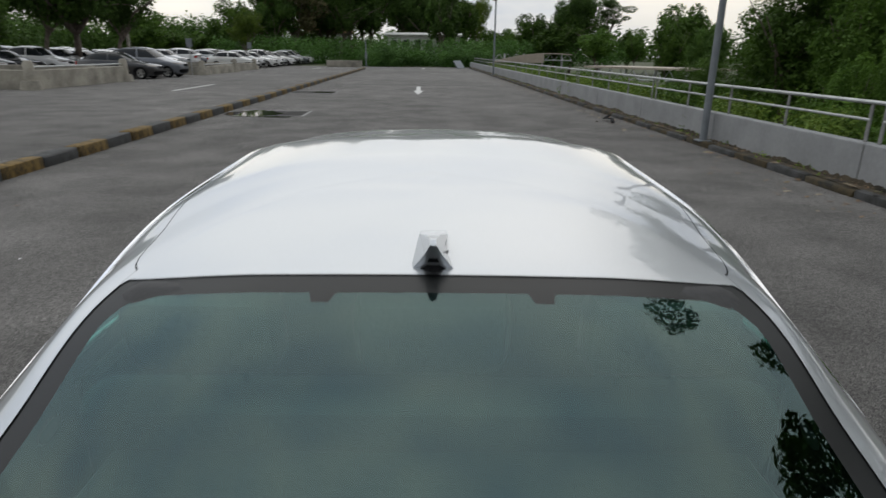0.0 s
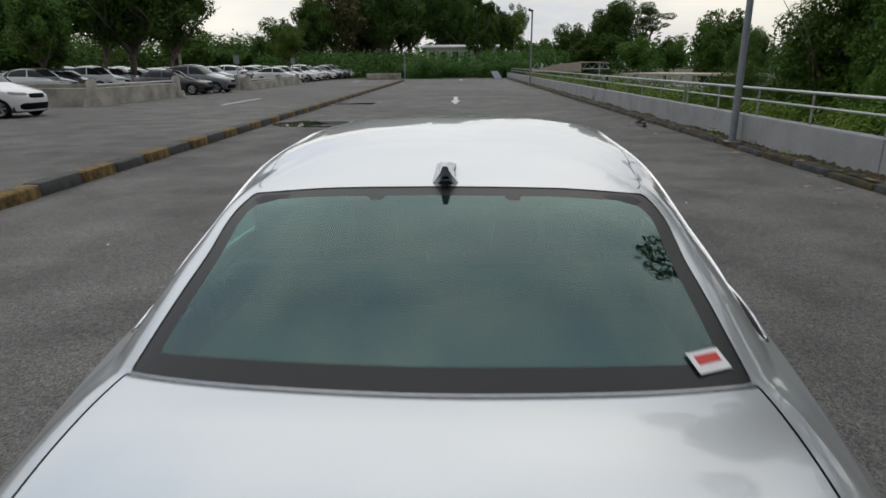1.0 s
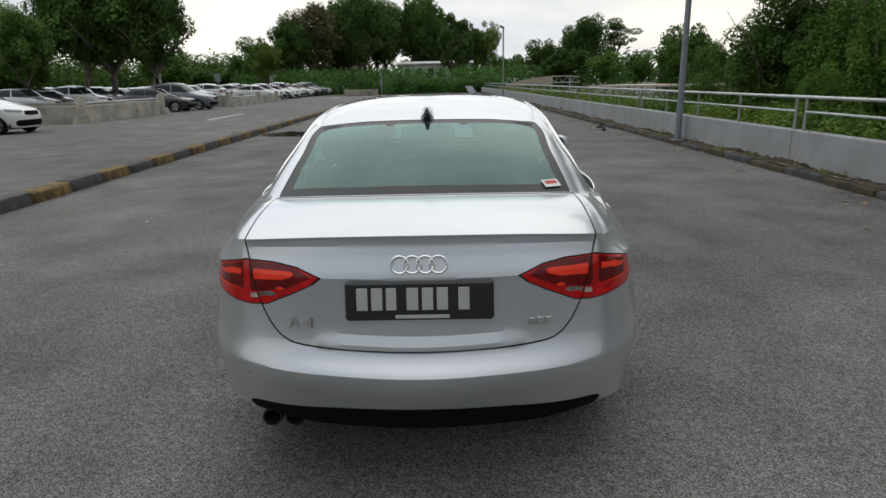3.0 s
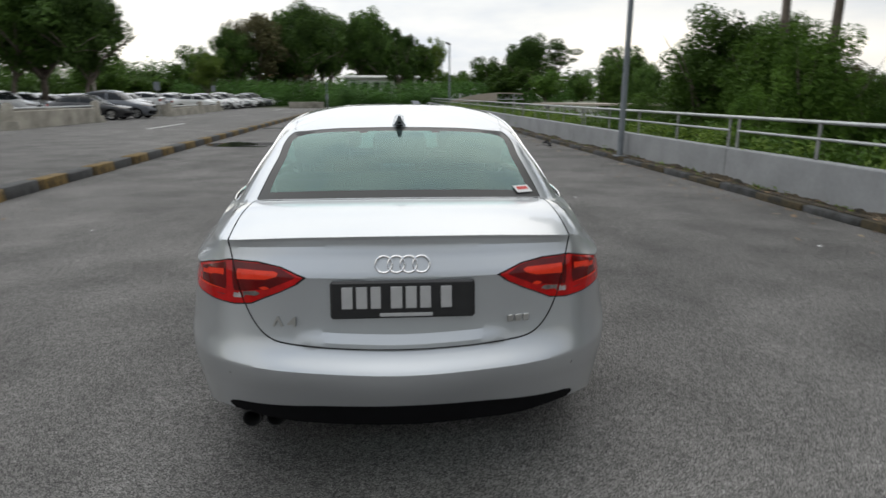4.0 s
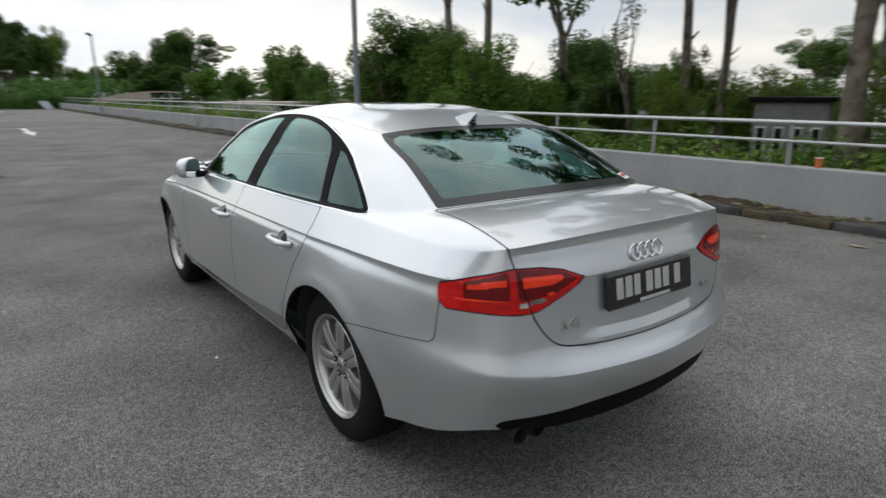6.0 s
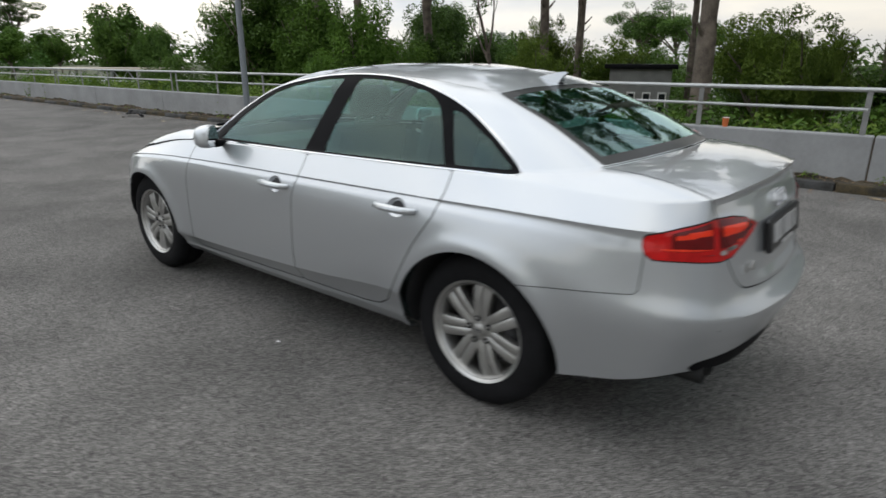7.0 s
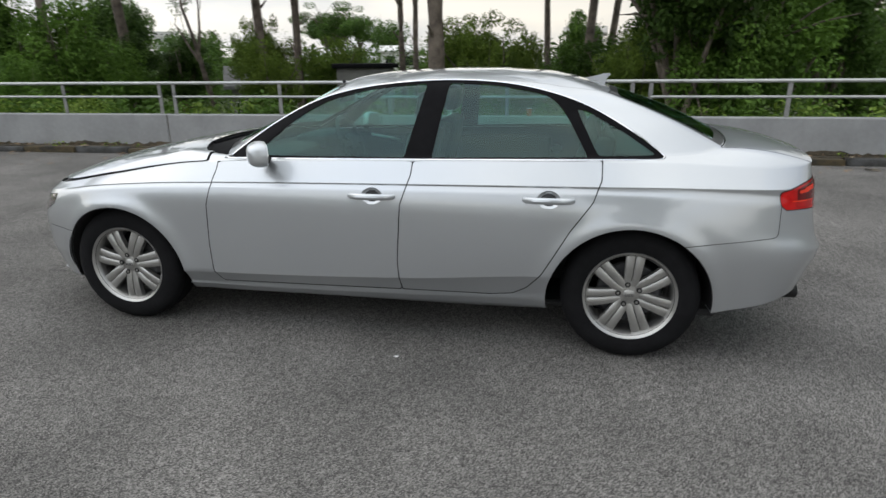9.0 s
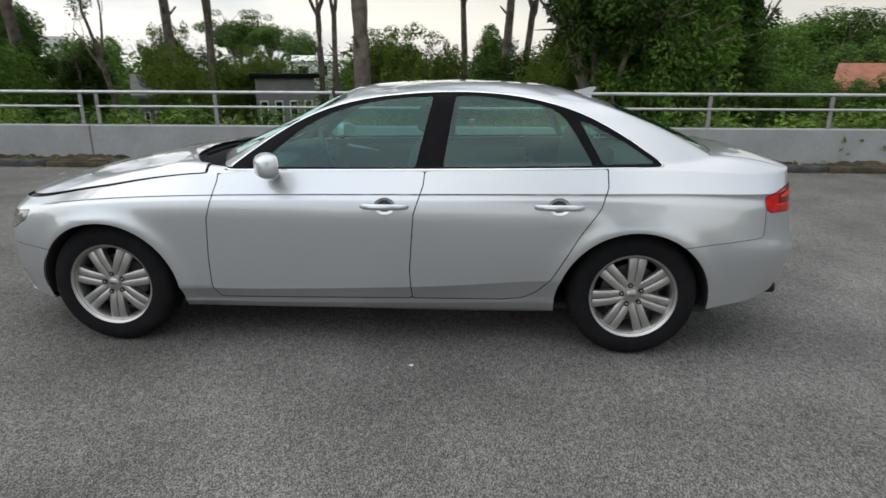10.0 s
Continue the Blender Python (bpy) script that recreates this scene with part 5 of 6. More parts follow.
plant(BIG, -25.8, 43.4, 0, 6.0, 10.6, 0)
plant(BIG, -34.3, 42.2, 67, 3.4, 8.1, 0)
plant(BIG, -38.6, 38.5, 134, 4.9, 8.8, 0)
plant(BIG, -40.0, 32.1, 201, 4.9, 7.7, 0)
plant(ROUND, -37.4, 77.7, 268, 4.2, 6.8, 0)
plant(ROUND, -40.7, 102.4, 335, 4.6, 5.6, 0)
plant(ROUND, -29.4, 93.6, 42, 3.8, 9.5, 0)
plant(ROUND, -30.5, 87.0, 109, 2.4, 6.2, 0)
plant(BROWN, -21.7, 95.6, 176, 5.2, 14.7, 0)
plant(BROWN, -26.5, 98.2, 243, 3.1, 11.0, 0)
plant(BIG, -14.2, 103.0, 310, 6.2, 16.9, 0)
plant(BIG, -6.8, 115.2, 17, 6.0, 17.8, 0)
plant(BIG, -19.1, 108.3, 84, 4.7, 14.8, 0)
plant(COLUMN, 0.6, 96.8, 151, 2.3, 12.8, 0)
plant(COLUMN, 2.2, 98.2, 218, 2.0, 11.9, 0)
plant(LIGHT, 6.7, 121.9, 285, 3.5, 13.0, 0)
plant(ROUND, 14.3, 90.9, 352, 3.7, 9.0, -1)
plant(BIG, 17.8, 84.2, 59, 4.3, 11.4, -1)
plant(TALL, 22.4, 87.0, 126, 3.8, 11.7, -1)
plant(ROUND, 27.0, 88.2, 193, 2.5, 6.8, -1)
plant(ROUND, 10.8, 103.5, 260, 2.8, 7.2, -1)
plant(ROUND, 22.0, 54.0, 327, 3.4, 8.8, -2.0)
plant(DOME, 42.8, 36.4, 34, 4.0, 10.4, -3.0)
plant(ROUND, 55.6, 35.8, 101, 2.1, 8.2, -3.0)
plant(NEAR, 15.6, 20.8, 10, 2.9, 7.4, -3)
plant(NEAR, 18.0, 24.6, 130, 3.4, 8.0, -3)
plant(NEAR, 17.5, 17.0, 200, 2.6, 5.2, -3)
plant(NEAR, 14.0, 18.0, 20, 2.6, 4.8, -3)
plant(BROWN, 19.5, 21.0, 20, 2.4, 6.4, -3)
plant(NEAR, 13.0, 28.5, 300, 2.2, 4.5, -3)
plant(LIGHT, 22.0, 1.9, 0, 3.0, 6.4, -3)
plant(LIGHT, 20.4, 11.2, 90, 1.6, 5.6, -3)
plant(LIGHT, 26.5, 11.0, 130, 2.2, 5.8, -3)
plant(HILL, 38.0, 14.0, 60, 2.4, 5.6, -3)
plant(HILL, 44.0, 8.4, 160, 2.4, 5.8, -3)
plant(HILL, 24.5, 3.4, 20, 2.2, 5.9, -3)
plant(HILL, 25.5, -2.5, 140, 3.4, 5.6, -3)
plant(NEAR_DARK, 19.4, -4.6, 210, 2.4, 7.2, -3)

# dense growth beyond the wall, then the wooded hill
plant(FINE, 14.2, -3.9, 30, 3.2, 13.5, -3)
plant(FINE, 17.5, -6.6, 200, 3.9, 15.0, -3)
plant(NEAR_DARK, 21.0, -5.2, 80, 3.6, 14.0, -3)
plant(SLIM, 15.0, -6.2, 120, 2.4, 8.4, -3)
plant(SLIM, 13.5, -5.0, 10, 1.7, 6.6, -3)
plant(NEAR_DARK, 20.5, -9.6, 300, 2.6, 10.6, -3)
plant(LIGHT, 16.8, -2.9, 250, 1.5, 5.6, -3)
plant(AIRY, 100, 40.5, 0, 6.6, 15.8, -3)
plant(AIRY, 101, 34.0, 120, 5.8, 14.6, -3)
plant(AIRY, 112, 44.0, 200, 5.0, 13.2, -3)
plant(ROUND, 51.5, -1.5, 30, 2.3, 9.0, -3)
plant(DOME, 38.5, 26.5, 235, 2.7, 7.2, -3)
plant(HILL, 60, -29.5, 20, 6.0, 9.4, -3)
plant(HILL, 62, -34.0, 80, 6.5, 10.6, -3)
plant(HILL, 58, -38.0, 150, 6.0, 11.0, -3)
plant(HILL, 52, -26.0, 250, 4.5, 8.5, -3)
plant(HILL, 66, -24.0, 300, 6.5, 8.0, -3)
plant(DOME, 48, -31.0, 120, 3.6, 7.6, -3)
plant(HILL, 26.8, -15.3, 30, 1.7, 4.7, -3)
plant(DOME, 80.0, 22.9, 200, 3.2, 10.2, -3)
plant(HILL, 43, -23.2, 210, 2.6, 4.6, -3)
plant(HILL, 28.2, -17.6, 40, 1.8, 4.35, -3)
plant(HILL, 27.6, -19.8, 160, 1.9, 4.45, -3)
plant(HILL, 26.0, -22.0, 250, 1.8, 3.8, -3)
plant(NEAR, 27.0, -13.0, 70, 2.4, 5.0, -3)

plant(BIG, -27.1, 35.5, 0, 2.4, 6.7, 0)
plant(BIG, -21.5, 40.2, 67, 3.2, 9.4, 0)
plant(BIG, -26.3, 40.4, 134, 3.8, 10.4, 0)
plant(ROUND, -32.2, 40.8, 201, 3.6, 4.5, 0)
plant(ROUND, -36.8, 78.1, 335, 3.4, 5.3, 0)
plant(ROUND, -36.1, 84.9, 42, 3.6, 4.6, 0)
plant(ROUND, -37.8, 97.2, 109, 3.5, 4.6, 0)
plant(BIG, -43.4, 53.4, 176, 4.0, 9.4, 0)
plant(LIGHT, -24.6, 78.8, 243, 2.4, 6.9, 0)
plant(BIG, -24.1, 93.8, 310, 4.7, 11.8, 0)
plant(BIG, -19.1, 104.7, 17, 4.6, 16.4, 0)
plant(BIG, -15.6, 98.1, 84, 4.6, 14.5, 0)
plant(BIG, -12.8, 105.5, 151, 4.2, 15.2, 0)
plant(BIG, -5.2, 112.3, 218, 4.3, 14.9, 0)
plant(BIG, -1.9, 110.4, 285, 3.1, 13.3, 0)
plant(COLUMN, 0.8, 92.0, 352, 1.8, 11.1, 0)
plant(ROUND, 8.2, 97.6, 59, 2.0, 5.7, 0)
plant(ROUND, 10.3, 91.5, 126, 1.9, 4.9, 0)
plant(ROUND, 15.1, 81.1, 193, 3.6, 5.8, 0)
plant(ROUND, 19.4, 75.3, 260, 3.0, 5.1, 0)
plant(ROUND, 25.2, 78.7, 327, 1.8, 4.3, 0)
plant(ROUND, 17.4, 45.0, 34, 1.7, 6.6, -2)
plant(BIG, 19.0, 42.3, 101, 1.9, 6.2, -2)
plant(SLIM, 14.9, 25.8, 168, 1.8, 7.2, -3)
plant(SLIM, 12.8, 19.9, 235, 2.4, 8.0, -3)
plant(SLIM, 12.8, 16.8, 302, 2.0, 6.9, -3)
plant(SLIM, 12.4, 13.6, 9, 1.6, 6.6, -3)
plant(SLIM, 10.4, 13.4, 76, 1.0, 4.9, -3)
plant(SLIM, 12.5, 21.1, 143, 1.3, 5.3, -3)
plant(NEAR_DARK, 20.0, 17.6, 20, 1.7, 6.2, -3)
plant(NEAR_DARK, 26.3, 19.1, 90, 2.1, 6.4, -3)
plant(LIGHT, 25.5, 14.6, 300, 1.4, 6.7, -3)
plant(LIGHT, 25.9, 13.5, 40, 1.4, 6.8, -3)
plant(LIGHT, 21.0, 2.3, 10, 1.1, 6.2, -3)
plant(LIGHT, 20.1, 0.8, 130, 0.9, 5.7, -3)
plant(HILL, 34.5, 5.6, 60, 1.6, 5.6, -3)
plant(HILL, 26.1, -1.0, 60, 1.5, 4.8, -3)
plant(LIGHT, 21.9, -3.6, 60, 1.2, 5.5, -3)
plant(BIG, 56.5, 47.9, 40, 5.3, 11.7, -3)
plant(BIG, -15.5, -4.6, 40, 4.2, 14.0, 0)
# the belt of trees behind the bungalow closes up
plant(BIG, -20.5, 104.0, 20, 6.0, 15.0, 0)
plant(BIG, -12.0, 110.0, 140, 6.5, 16.5, 0)
plant(BIG, -3.5, 117.0, 250, 6.0, 16.2, 0)
plant(ROUND, 3.5, 108.0, 60, 4.5, 12.5, 0)


def bare_tree(x, y, base, fork, radius, lean, seed, spread=4.2, crown=True, leaves=4500):
    """A pale tapering trunk that forks at its height, with a thin crown high above."""
    rng = np.random.default_rng(seed)
    t = thing("bare_tree", "tall pale grey-brown trunk forking below a high airy crown", "tree", pose(x, y, base), group="bare trunks beyond the wall")
    geos, tips = [], []

    def limb(start, way, length, r, depth):
        pts, rads = [Vector(start)], [r]
        d = Vector(way).normalized()
        for k in range(6):
            d = (d + Vector(rng.normal(size=3) * .10) + Vector((0, 0, .05))).normalized()
            pts.append(pts[-1] + d * length / 6)
            rads.append(r * (1 - .09 * (k + 1)))
        geos.append(tube(pts, rads, 7))
        if depth < 3:
            for k in range(2):
                a = rng.uniform(0, 6.28)
                w = d + Vector((math.cos(a), math.sin(a), .2)) * rng.uniform(.35, .75)
                limb(pts[-1 if k else 4], w, length * rng.uniform(.45, .65), rads[-1] * .7, depth + 1)
        else:
            tips.append(pts[-1])
    n = 9
    bend = rng.uniform(0, 6.28)
    pts = []
    for k in range(n):
        q = k / (n - 1)
        wob = .06 * math.sin(q * 5 + bend)
        pts.append((lean[0] * fork * q + wob, lean[1] * fork * q + .05 * math.cos(q * 4 + bend), fork * q - (.3 if k == 0 else 0)))
    geos.append(tube(pts, [radius * (1.22 - .22 * min(1, q * 3)) * (1 - .28 * q) for q in (k / (n - 1) for k in range(n))], 12))
    top = Vector(pts[-1])
    turn = rng.uniform(0, 6.28)
    for k in range(3):
        a = turn + k * 2.1
        way = Vector((math.cos(a) * .5 + lean[0], math.sin(a) * .5 + lean[1], 1.0))
        limb(top - Vector((0, 0, .25 * k)), way, rng.uniform(2.2, 3.2), radius * (.62 - .1 * k), 1)
    for k in range(2):
        q = rng.uniform(.55, .9)
        a = rng.uniform(0, 6.28)
        start = Vector(pts[int(q * (n - 1))])
        stub = start + Vector((math.cos(a) * .5, math.sin(a) * .5, .45))
        geos.append(tube([start, start.lerp(stub, .5) + Vector((0, 0, -.05)), stub], [radius * .3, radius * .22, radius * .12], 6))
    part("trunk", join(*geos), BARK, t, crease=60)
    q, f = leaf_cloud([tuple(v) for v in tips], [.5] * len(tips), 60 * len(tips), .09, rng)
    tufts = cloud_part("foliage", q, f, LEAF_DARK, t)
    tufts["kind"] = "stuff"
    if crown:
        head = top + Vector((lean[0] * 3, lean[1] * 3, spread * 1.35))
        centres = [head + Vector(rng.normal(size=3) * spread * .5) for _ in range(26)]
        centres = [(c.x, c.y, max(c.z, fork + 2.2)) for c in centres]
        q, f = leaf_cloud(centres, [spread * .3] * 26, leaves, .22, rng, .7)
        cloud_part("crown", q, f, LEAF_DARK, t)


bare_tree(16.1, 3.2, -3, 10.0, .315, (0, 0), 2, 3.7, leaves=6000)
bare_tree(22.9, 19.2, -3, 7.4, .30, (-.03, .06), 3)
bare_tree(14.1, 17.8, -3, 10.5, .19, (0, .03), 11, 5.4, leaves=9000)
bare_tree(14.9, 16.6, -3, 10.0, .19, (0, -.02), 13, 5.4, leaves=9000)
bare_tree(24.8, 16.2, -3, 5.0, .15, (-.05, .16), 4, crown=False)
bare_tree(24.7, 13.4, -3, 9.0, .27, (0, .05), 5)
bare_tree(25.2, 12.0, -3, 9.6, .22, (0, -.01), 6)
bare_tree(25.0, 11.6, -3, 9.0, .12, (0, .06), 17, crown=False)
bare_tree(27.5, 7.2, -3, 7.2, .19, (0, .03), 7)
bare_tree(27.0, 6.6, -3, 7.0, .17, (0, -.02), 18, crown=False)
bare_tree(33.0, .2, -3, 8.4, .22, (0, .02), 8)
bare_tree(27.5, -1.6, -3, 8.0, .26, (0, -.05), 9)
bare_tree(28.6, -2.4, -3, 7.4, .22, (0, -.10), 10)
bank("verge_plants", "low leafy plants growing behind the wall", 5.95, 7.0, -24, 56, .50, .95, 56000, .05, LEAF_BRIGHT, 2).matrix_world = ROAD @ pose(0, 0, 0)
bank("verge_shrubs", "green shrubs behind the rail", 6.9, 9.5, -24, 56, .55, .95, 40000, .07, LEAF_MID, 4).matrix_world = ROAD @ pose(0, 0, 0)
bank("slope_shrubs", "mixed shrubs on the falling bank", 11.5, 17, -24, 40, 1.6, 2.7, 50000, .09, LEAF_MID, 14).matrix_world = ROAD @ pose(0, 0, -2.2)
bank("valley_scrub", "dense green scrub and young trees beyond the bank", 27, 38, -20, 44, 4.2, 6.2, 120000, .10, LEAF_MID, 15).matrix_world = ROAD @ pose(0, 0, -3)
bank("hedge", "dense clipped hedge at the end of the lane", -9, 8, 72.0, 76, 1.7, 2.05, 42000, .12, LEAF_HEDGE, 6)
bank("rounded_bush", "rounded bright green bush at the end of the lane", -7.1, -5.2, 70.2, 71.6, 2.1, 2.75, 7000, .10, LEAF_HEDGE, 61)
bank("ivy_bank", "bright ivy-covered bank behind the hedge", -30, 26, 80, 87, 3.1, 3.6, 46000, .18, LEAF_HEDGE, 7)
bank("car_park_shrubs", "dark shrubs and young trees behind the parked cars", -74, -14, 101, 108, 4, 7.5, 30000, .36, LEAF_DARK, 41)
bank("car_park_shrubs", "dark shrubs and young trees beside the parked cars", -72, -56, 20, 100, 6.5, 10.5, 44000, .32, LEAF_DARK, 42)
bank("far_understory", "dark undergrowth below the far trees", -16, 10, 122, 127, 3.0, 6.0, 16000, .26, LEAF_DARK, 43)
bank("far_woods", "distant belt of trees", -150, 160, 150, 165, 4, 9, 16000, .8, LEAF_DARK, 9)
bank("far_woods", "distant belt of trees", 70, 90, -80, 120, 4, 7, 16000, .7, LEAF_DARK, 10).location.z = -3
bank("far_woods", "distant belt of trees", -90, -78, -60, 140, 4, 9, 12000, .8, LEAF_DARK, 13)
bank("far_woods", "distant belt of trees", -70, 60, -75, -65, 4, 9, 12000, .8, LEAF_DARK, 16)
# ---- buildings and shelters beyond ----
CORRUGATED = mat("corrugated_sheet", (.16, .16, .155), .6, vary=.3, scale=3, bump=.5, bump_scale=5)
SLATE = mat("grey_boarding", (.20, .20, .19), .8, vary=.2, scale=2)


def house(name, label, x, y, base, heading, wide, deep, high, wall_mat, roof_mat, pitch, rows, cols, eave=.35):
    """Walls, roof and windows; the front looks back along its heading."""
    h = thing(name, label, "building", pose(x, y, base, 0, 0, -heading))
    part("wall", block(-wide / 2, wide / 2, 0, deep, 0, high, .02), wall_mat, h)
    if pitch > 0:
        rise = deep / 2 * pitch
        o = [(-eave, high - .05), (deep / 2, high + rise), (deep + eave, high - .05), (deep + eave, high - .2), (-eave, high - .2)]
        part("roof", prism(o, lambda u, v, w: (-wide / 2 - eave + w, u, v), wide + 2 * eave), roof_mat, h, crease=20)
    else:
        part("roof", block(-wide / 2 - eave, wide / 2 + eave, -eave, deep + eave, high, high + .18, .03), roof_mat, h)
    cw, rh = wide / cols, high / rows
    for r in range(rows):
        for c in range(cols):
            x0, z0 = -wide / 2 + cw * (c + .22), rh * (r + .35)
            w = part("window", block(x0, x0 + cw * .56, -.06, .02, z0, z0 + rh * .42, .01), PLASTER, h)
            part("pane", block(x0 + .05, x0 + cw * .56 - .05, -.08, -.055, z0 + .05, z0 + rh * .42 - .05, 0), DARK_GLASS_SOLID, w)
    return h


house("garden_shed", "low grey building with a thin dark roof edge and tall windows", 22.8, 7.8, -3, 70, 2.5, 4, 4.12, SLATE, BLACK_TRIM, 0, 1, 4, .22)
house("louvred_outbuilding", "grey outbuilding with a sloping corrugated roof among the trees", 23.7, 13.6, -3, 62, 2.2, 4, 3.4, SLATE, CORRUGATED, .42, 1, 5)
house("white_house", "small white house among the trees", 68.6, 18.8, -3, 75, 4.4, 6, 5.5, PLASTER, PLASTER, .2, 2, 2, .2)
house("apartment_block", "distant white apartment block with balconies", 160.7, 113, -3, 55, 6.4, 12, 12.6, PLASTER, PLASTER, 0, 6, 5, .2)
house("apartment_block", "distant pale apartment block", 120, 84, -3, 55, 6, 10, 9.8, PLASTER, PLASTER, 0, 5, 4, .2)
house("tiled_house", "house with an orange clay tile roof", 38.0, -29.4, -3.2, 122, 10, 7, 3.5, PLASTER, ROOF_TILE, .5, 1, 4)
house("hill_house", "pale house with a dark roof on the hill", 57, -2.2, -3, 92, 3.4, 5, 6.7, PLASTER, ROOF_GREY, .25, 3, 2)
house("bungalow", "long low white bungalow behind the hedge", -2.4, 100, .75, 0, 11.4, 7, 3.6, PLASTER, PLASTER, .1, 1, 6, .5)
house("bungalow", "low house with a clay roof behind trees", -20.4, 119, 0, -10, 8, 6, 5.0, PLASTER, ROOF_TILE, .4, 1, 4)


def canopy(x, y, top, heading, wide, deep, curved, label):
    """A walkway roof on a steel truss."""
    c = thing("walkway_canopy", label, "shelter", pose(x, y, 0, 0, 0, -heading), group="walkway canopies")
    n = 14
    line = [(-wide / 2 + wide * k / n, top - (curved * ((k / n - .75) / .75) ** 2 if curved else .0)) for k in range(n + 1)]
    part("roof_sheet", prism(line + [(u, v - .12) for u, v in reversed(line)], lambda u, v, w: (u, w, v), deep), CANOPY, c, crease=40)
    low = top - .75
    if curved:
        cut = line[:10]
        part("front_sheet", prism(cut + [(u, low - .3) for u, v in reversed(cut)], lambda u, v, w: (u, -.06 + w, v), .05), CANOPY, c, crease=40)
    part("chord", tube([(-wide / 2, .1, low), (wide / 2, .1, low)], .05, 6), STEEL, c)
    k = int(wide / .9)
    for i in range(k):
        x0 = -wide / 2 + wide * i / k
        part("brace", tube([(x0, .1, low), (x0 + wide / k / 2, .1, top - .15), (x0 + wide / k, .1, low)], .035, 6), STEEL, c)
    for i in range(4):
        x0 = -wide / 2 + wide * (i + .5) / 4
        part("column", tube([(x0, .3, -3.2), (x0, .3, top - .1)], .09, 8), STEEL, c)
    return c


canopy(10.2, 66, 1.75, 8.5, 8.2, 5, .9, "curved brown walkway canopy on steel posts")
canopy(12.6, 37.5, .92, 55, 9.0, 4, 0, "flat brown walkway canopy on a steel truss")

# end of the lane
tagged(link("end_wall", moved(block(-10.2, -6.4, 66.4, 66.8, -.05, .7, .03), ROAD), OLD_CONCRETE), "low weathered concrete wall at the lane's end", "wall", kind="structure")
sign = thing("sign_post", "grey steel post with a small box", "post", pose(-8.0, 68.0, 0))
part("post", tube([(0, 0, -.05), (0, 0, 2.9)], .06, 10), POLE_PAINT, sign)
part("box", block(-.12, .12, -.1, .1, .9, 1.6, .02), POLE_PAINT, sign)
sheet_cover = thing("folded_sheet", "blue-grey sheet leaning at the end of the wall", "sheet", ROAD @ pose(4.4, 66.8, 0))
part("sheet", moved(block(-.9, .9, -.03, .03, 0, 1.0, .02), pose(0, 0, 0, -35, 0, 60)), POLE_PAINT, sheet_cover)
for x, y in ((-17.5, 57.0), (-16.2, 39.4)):
    post = thing("sign_post", "thin post with a small blue sign", "post", pose(x, y, 0), group="small signs")
    part("post", tube([(0, 0, -.05), (0, 0, 2.2)], .03, 8), STEEL, post)
    part("sign_plate", block(-.2, .2, -.04, -.03, 1.75, 2.3, .01), POLE_PAINT, post)
old_pole = thing("lamp_post", "tall pale lamp post among the parked cars", "lamp post", pose(-25.0, 49.5, 0), group="lamp posts")
part("pole", tube([(0, 0, -.05), (0, 0, 6.4)], [.14, .09], 10), OLD_CONCRETE, old_pole)

# ---- litter ----
cup = thing("paper_cup", "orange paper cup standing on the wall", "cup", pose(5.73, -.48, .62))
part("cup_body", tube([(0, 0, 0), (0, 0, .115)], [.031, .042], 18), mat("orange_card", (.55, .14, .04), .6), cup)
part("cup_rim", tube([(.042 * math.cos(k * .3927), .042 * math.sin(k * .3927), .115) for k in range(16)], .004, 6, closed=True), STICKER_WHITE, cup)
for x, y, s in ((-1.05, -.26, .013), (-2.05, -2.6, .013), (2.6, 4.4, .02), (-3.4, 2.5, .016), (4.2, 1.3, .03)):
    g = ([(s * math.cos(a) * (1 + .4 * math.sin(3 * a + x)), s * .7 * math.sin(a), .002 + .006 * abs(math.sin(2 * a + y))) for a in [k * .785 for k in range(8)]] + [(0, 0, .012)], [(k, (k + 1) % 8, 8) for k in range(8)])
    bit = link("paper_scrap", moved(g, pose(x, y, 0.001, 0, 0, x * 90)), STICKER_WHITE, crease=60)
    tagged(bit, "small crumpled white scrap of paper on asphalt", "litter", "paper scraps")
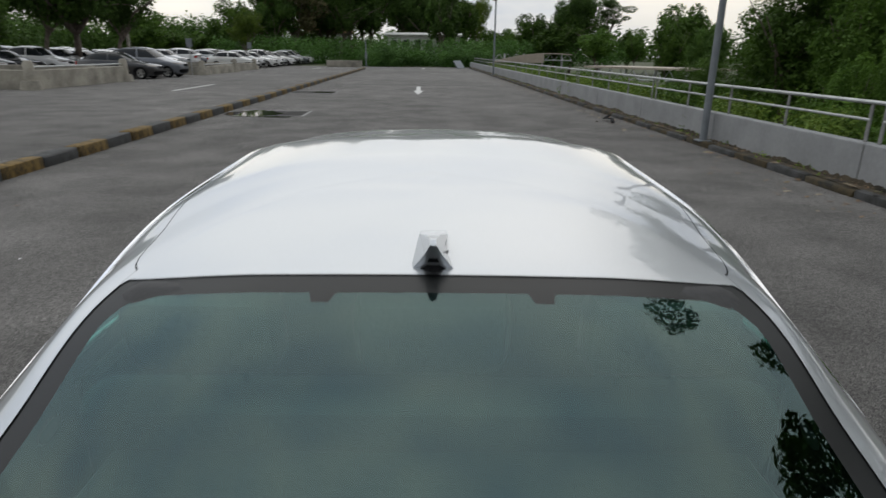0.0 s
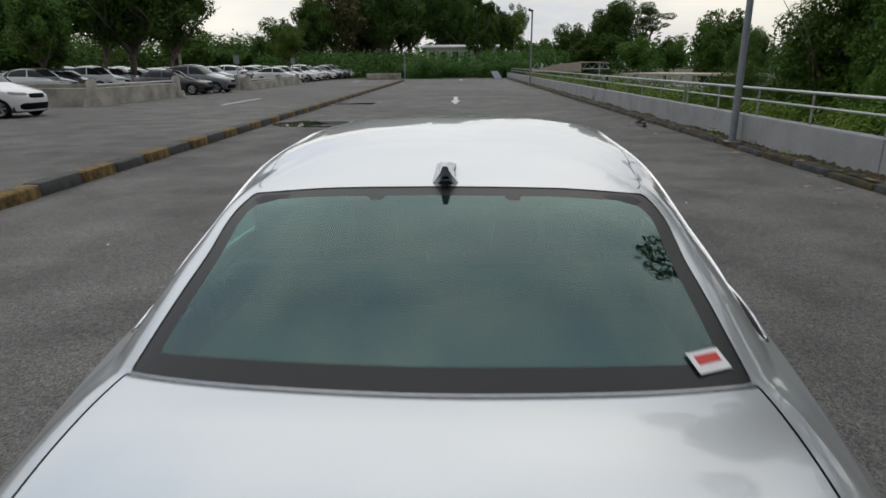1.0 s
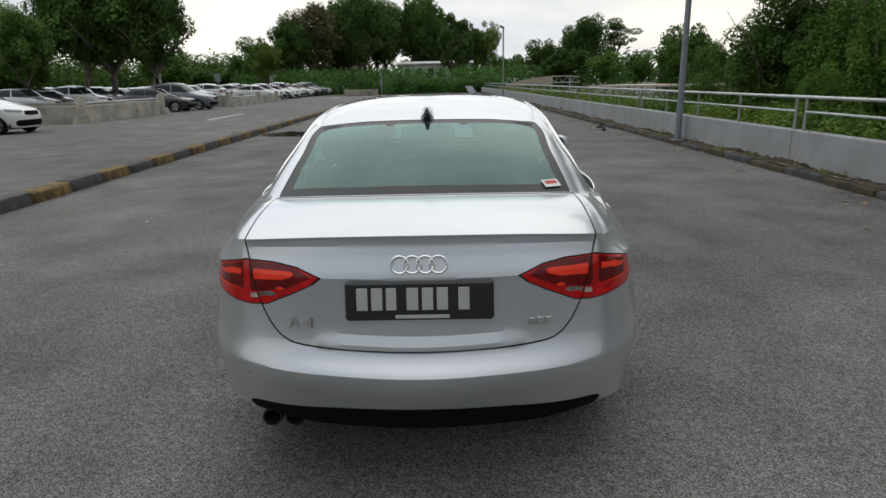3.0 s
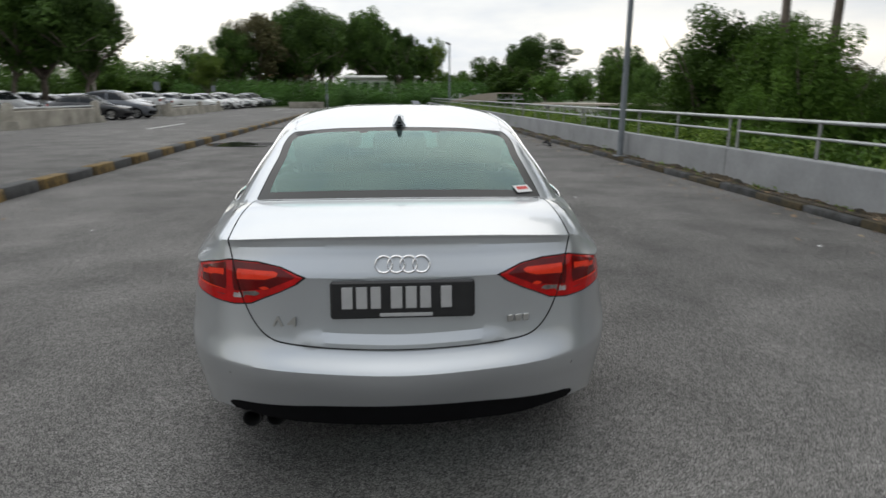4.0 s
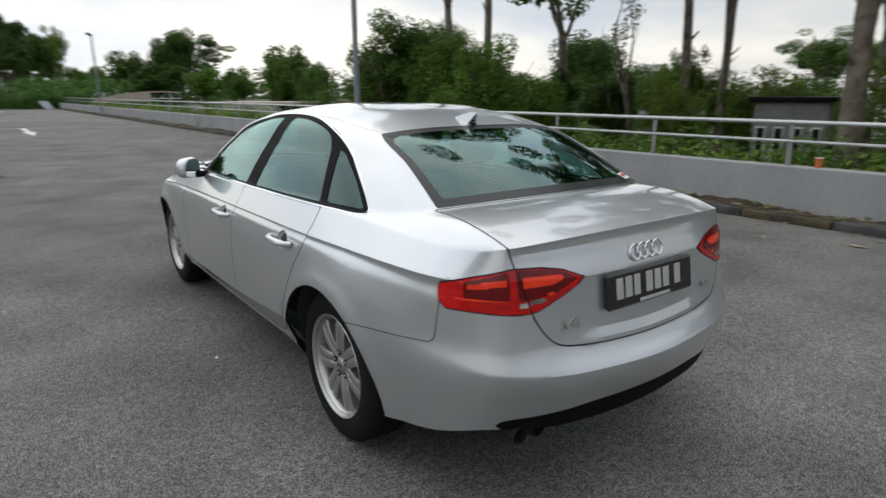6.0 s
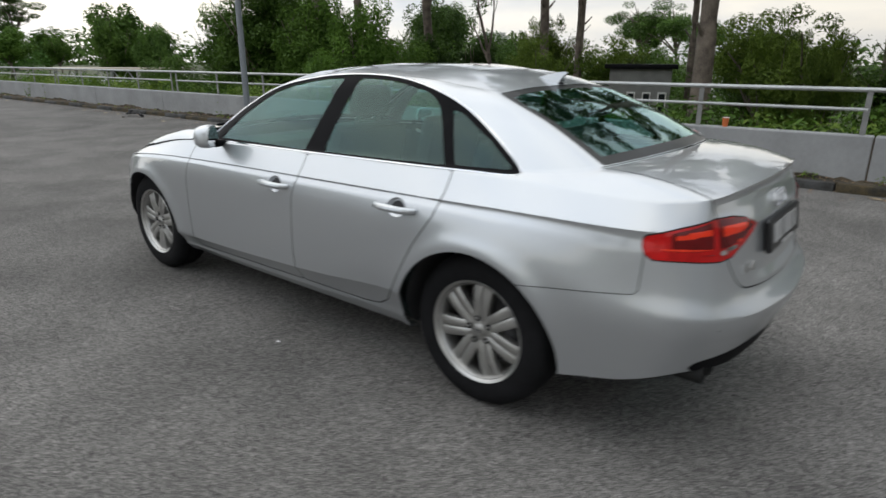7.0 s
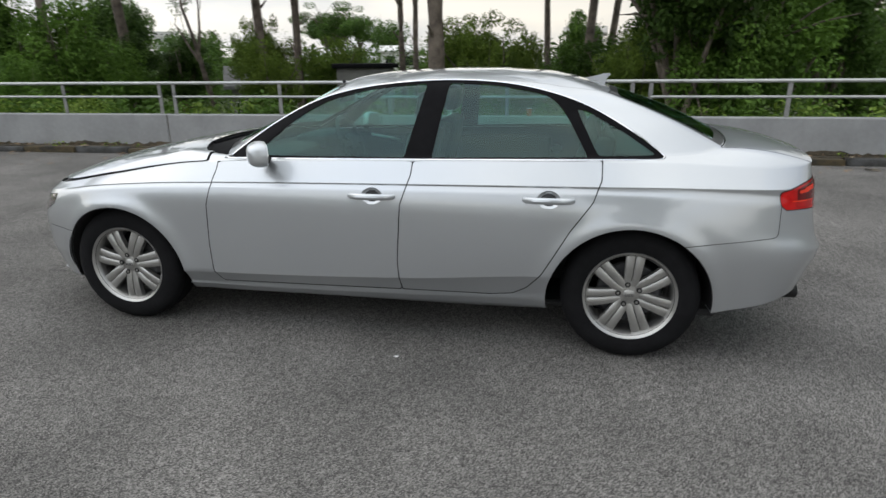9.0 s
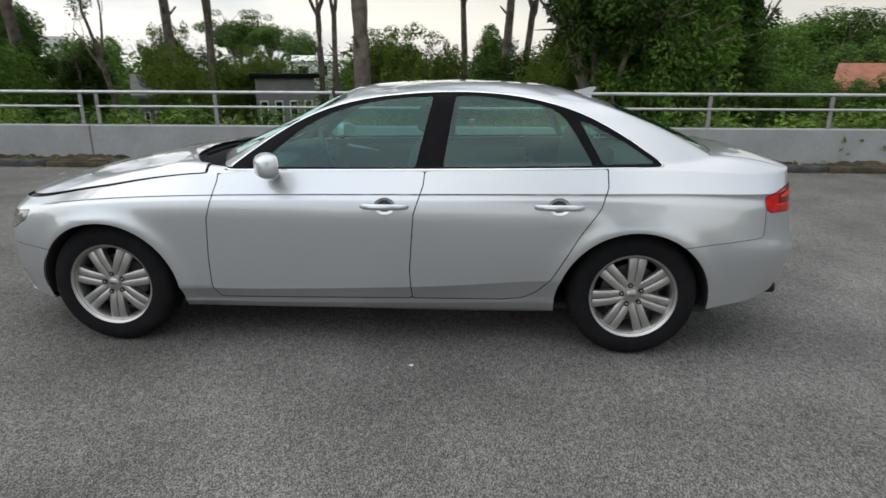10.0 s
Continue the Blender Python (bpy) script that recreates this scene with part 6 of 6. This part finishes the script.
strip = link("rubber_strip", tube([on_road(4.75, 13.0, .05), on_road(4.85, 13.4, .10), on_road(4.8, 13.9, .06), on_road(5.0, 14.1, .12)], .05, 8, flat=.4), RUBBER)
tagged(strip, "black scrap of rubber lying by the kerb", "litter")


def fallen(name, label, material, count, u0, u1, w0, w1, size, seed):
    """Dry leaves lying flat and curled."""
    rng = np.random.default_rng(seed)
    pos = np.stack([u1 - np.abs(rng.normal(size=count)) * (u1 - u0) * .4, rng.uniform(w0, w1, count), np.full(count, .012)], 1)
    pos[:, 2] += np.where(pos[:, 0] > KERB_R, .112, 0)
    a = rng.uniform(0, 6.28, count)
    s = size * rng.uniform(.5, 1.4, count)
    da = np.stack([np.cos(a), np.sin(a), rng.uniform(-.1, .25, count)], 1) * s[:, None]
    db = np.stack([-np.sin(a), np.cos(a), rng.uniform(-.1, .3, count)], 1) * s[:, None] * .5
    q = np.stack([pos - da, pos - db, pos + da, pos + db], 1).reshape(-1, 3)
    q[:, 2] = np.maximum(q[:, 2], .004)
    ob = cloud_part(name, q, np.arange(count * 4).reshape(-1, 4), material, None)
    ob.matrix_world = ROAD.copy()
    return tagged(ob, label, "leaves", kind="stuff")


DRY = mat("dry_leaf", (.30, .20, .115), .8, dark=(.09, .055, .03), scale=4, island=.4)
fallen("fallen_leaves", "dry brown leaves gathered along the kerb", DRY, 800, 4.2, 5.5, -12, 50, .042, 5)
PALE = mat("bleached_leaf", (.44, .38, .27), .8, dark=(.20, .14, .07), scale=4, island=.35)
fallen("fallen_leaves", "large bleached leaves and scraps gathered along the kerb", PALE, 150, 4.3, 5.52, -8, 40, .07, 8)
fallen("leaf_mould", "dark crumbled leaf mould on the dirt strip", DRY, 2600, 5.2, 5.62, -12, 50, .026, 9)
fallen("fallen_leaves", "dry brown leaves along the striped kerb", DRY, 60, -5.2, -4.4, -5, 40, .035, 6)
weeds = bank("kerb_weeds", "small weeds growing in the gutter", KERB_R + .12, WALL_U - .02, -12, 50, .12, .2, 1600, .03, LEAF_BRIGHT, 31)
weeds.matrix_world = ROAD.copy()
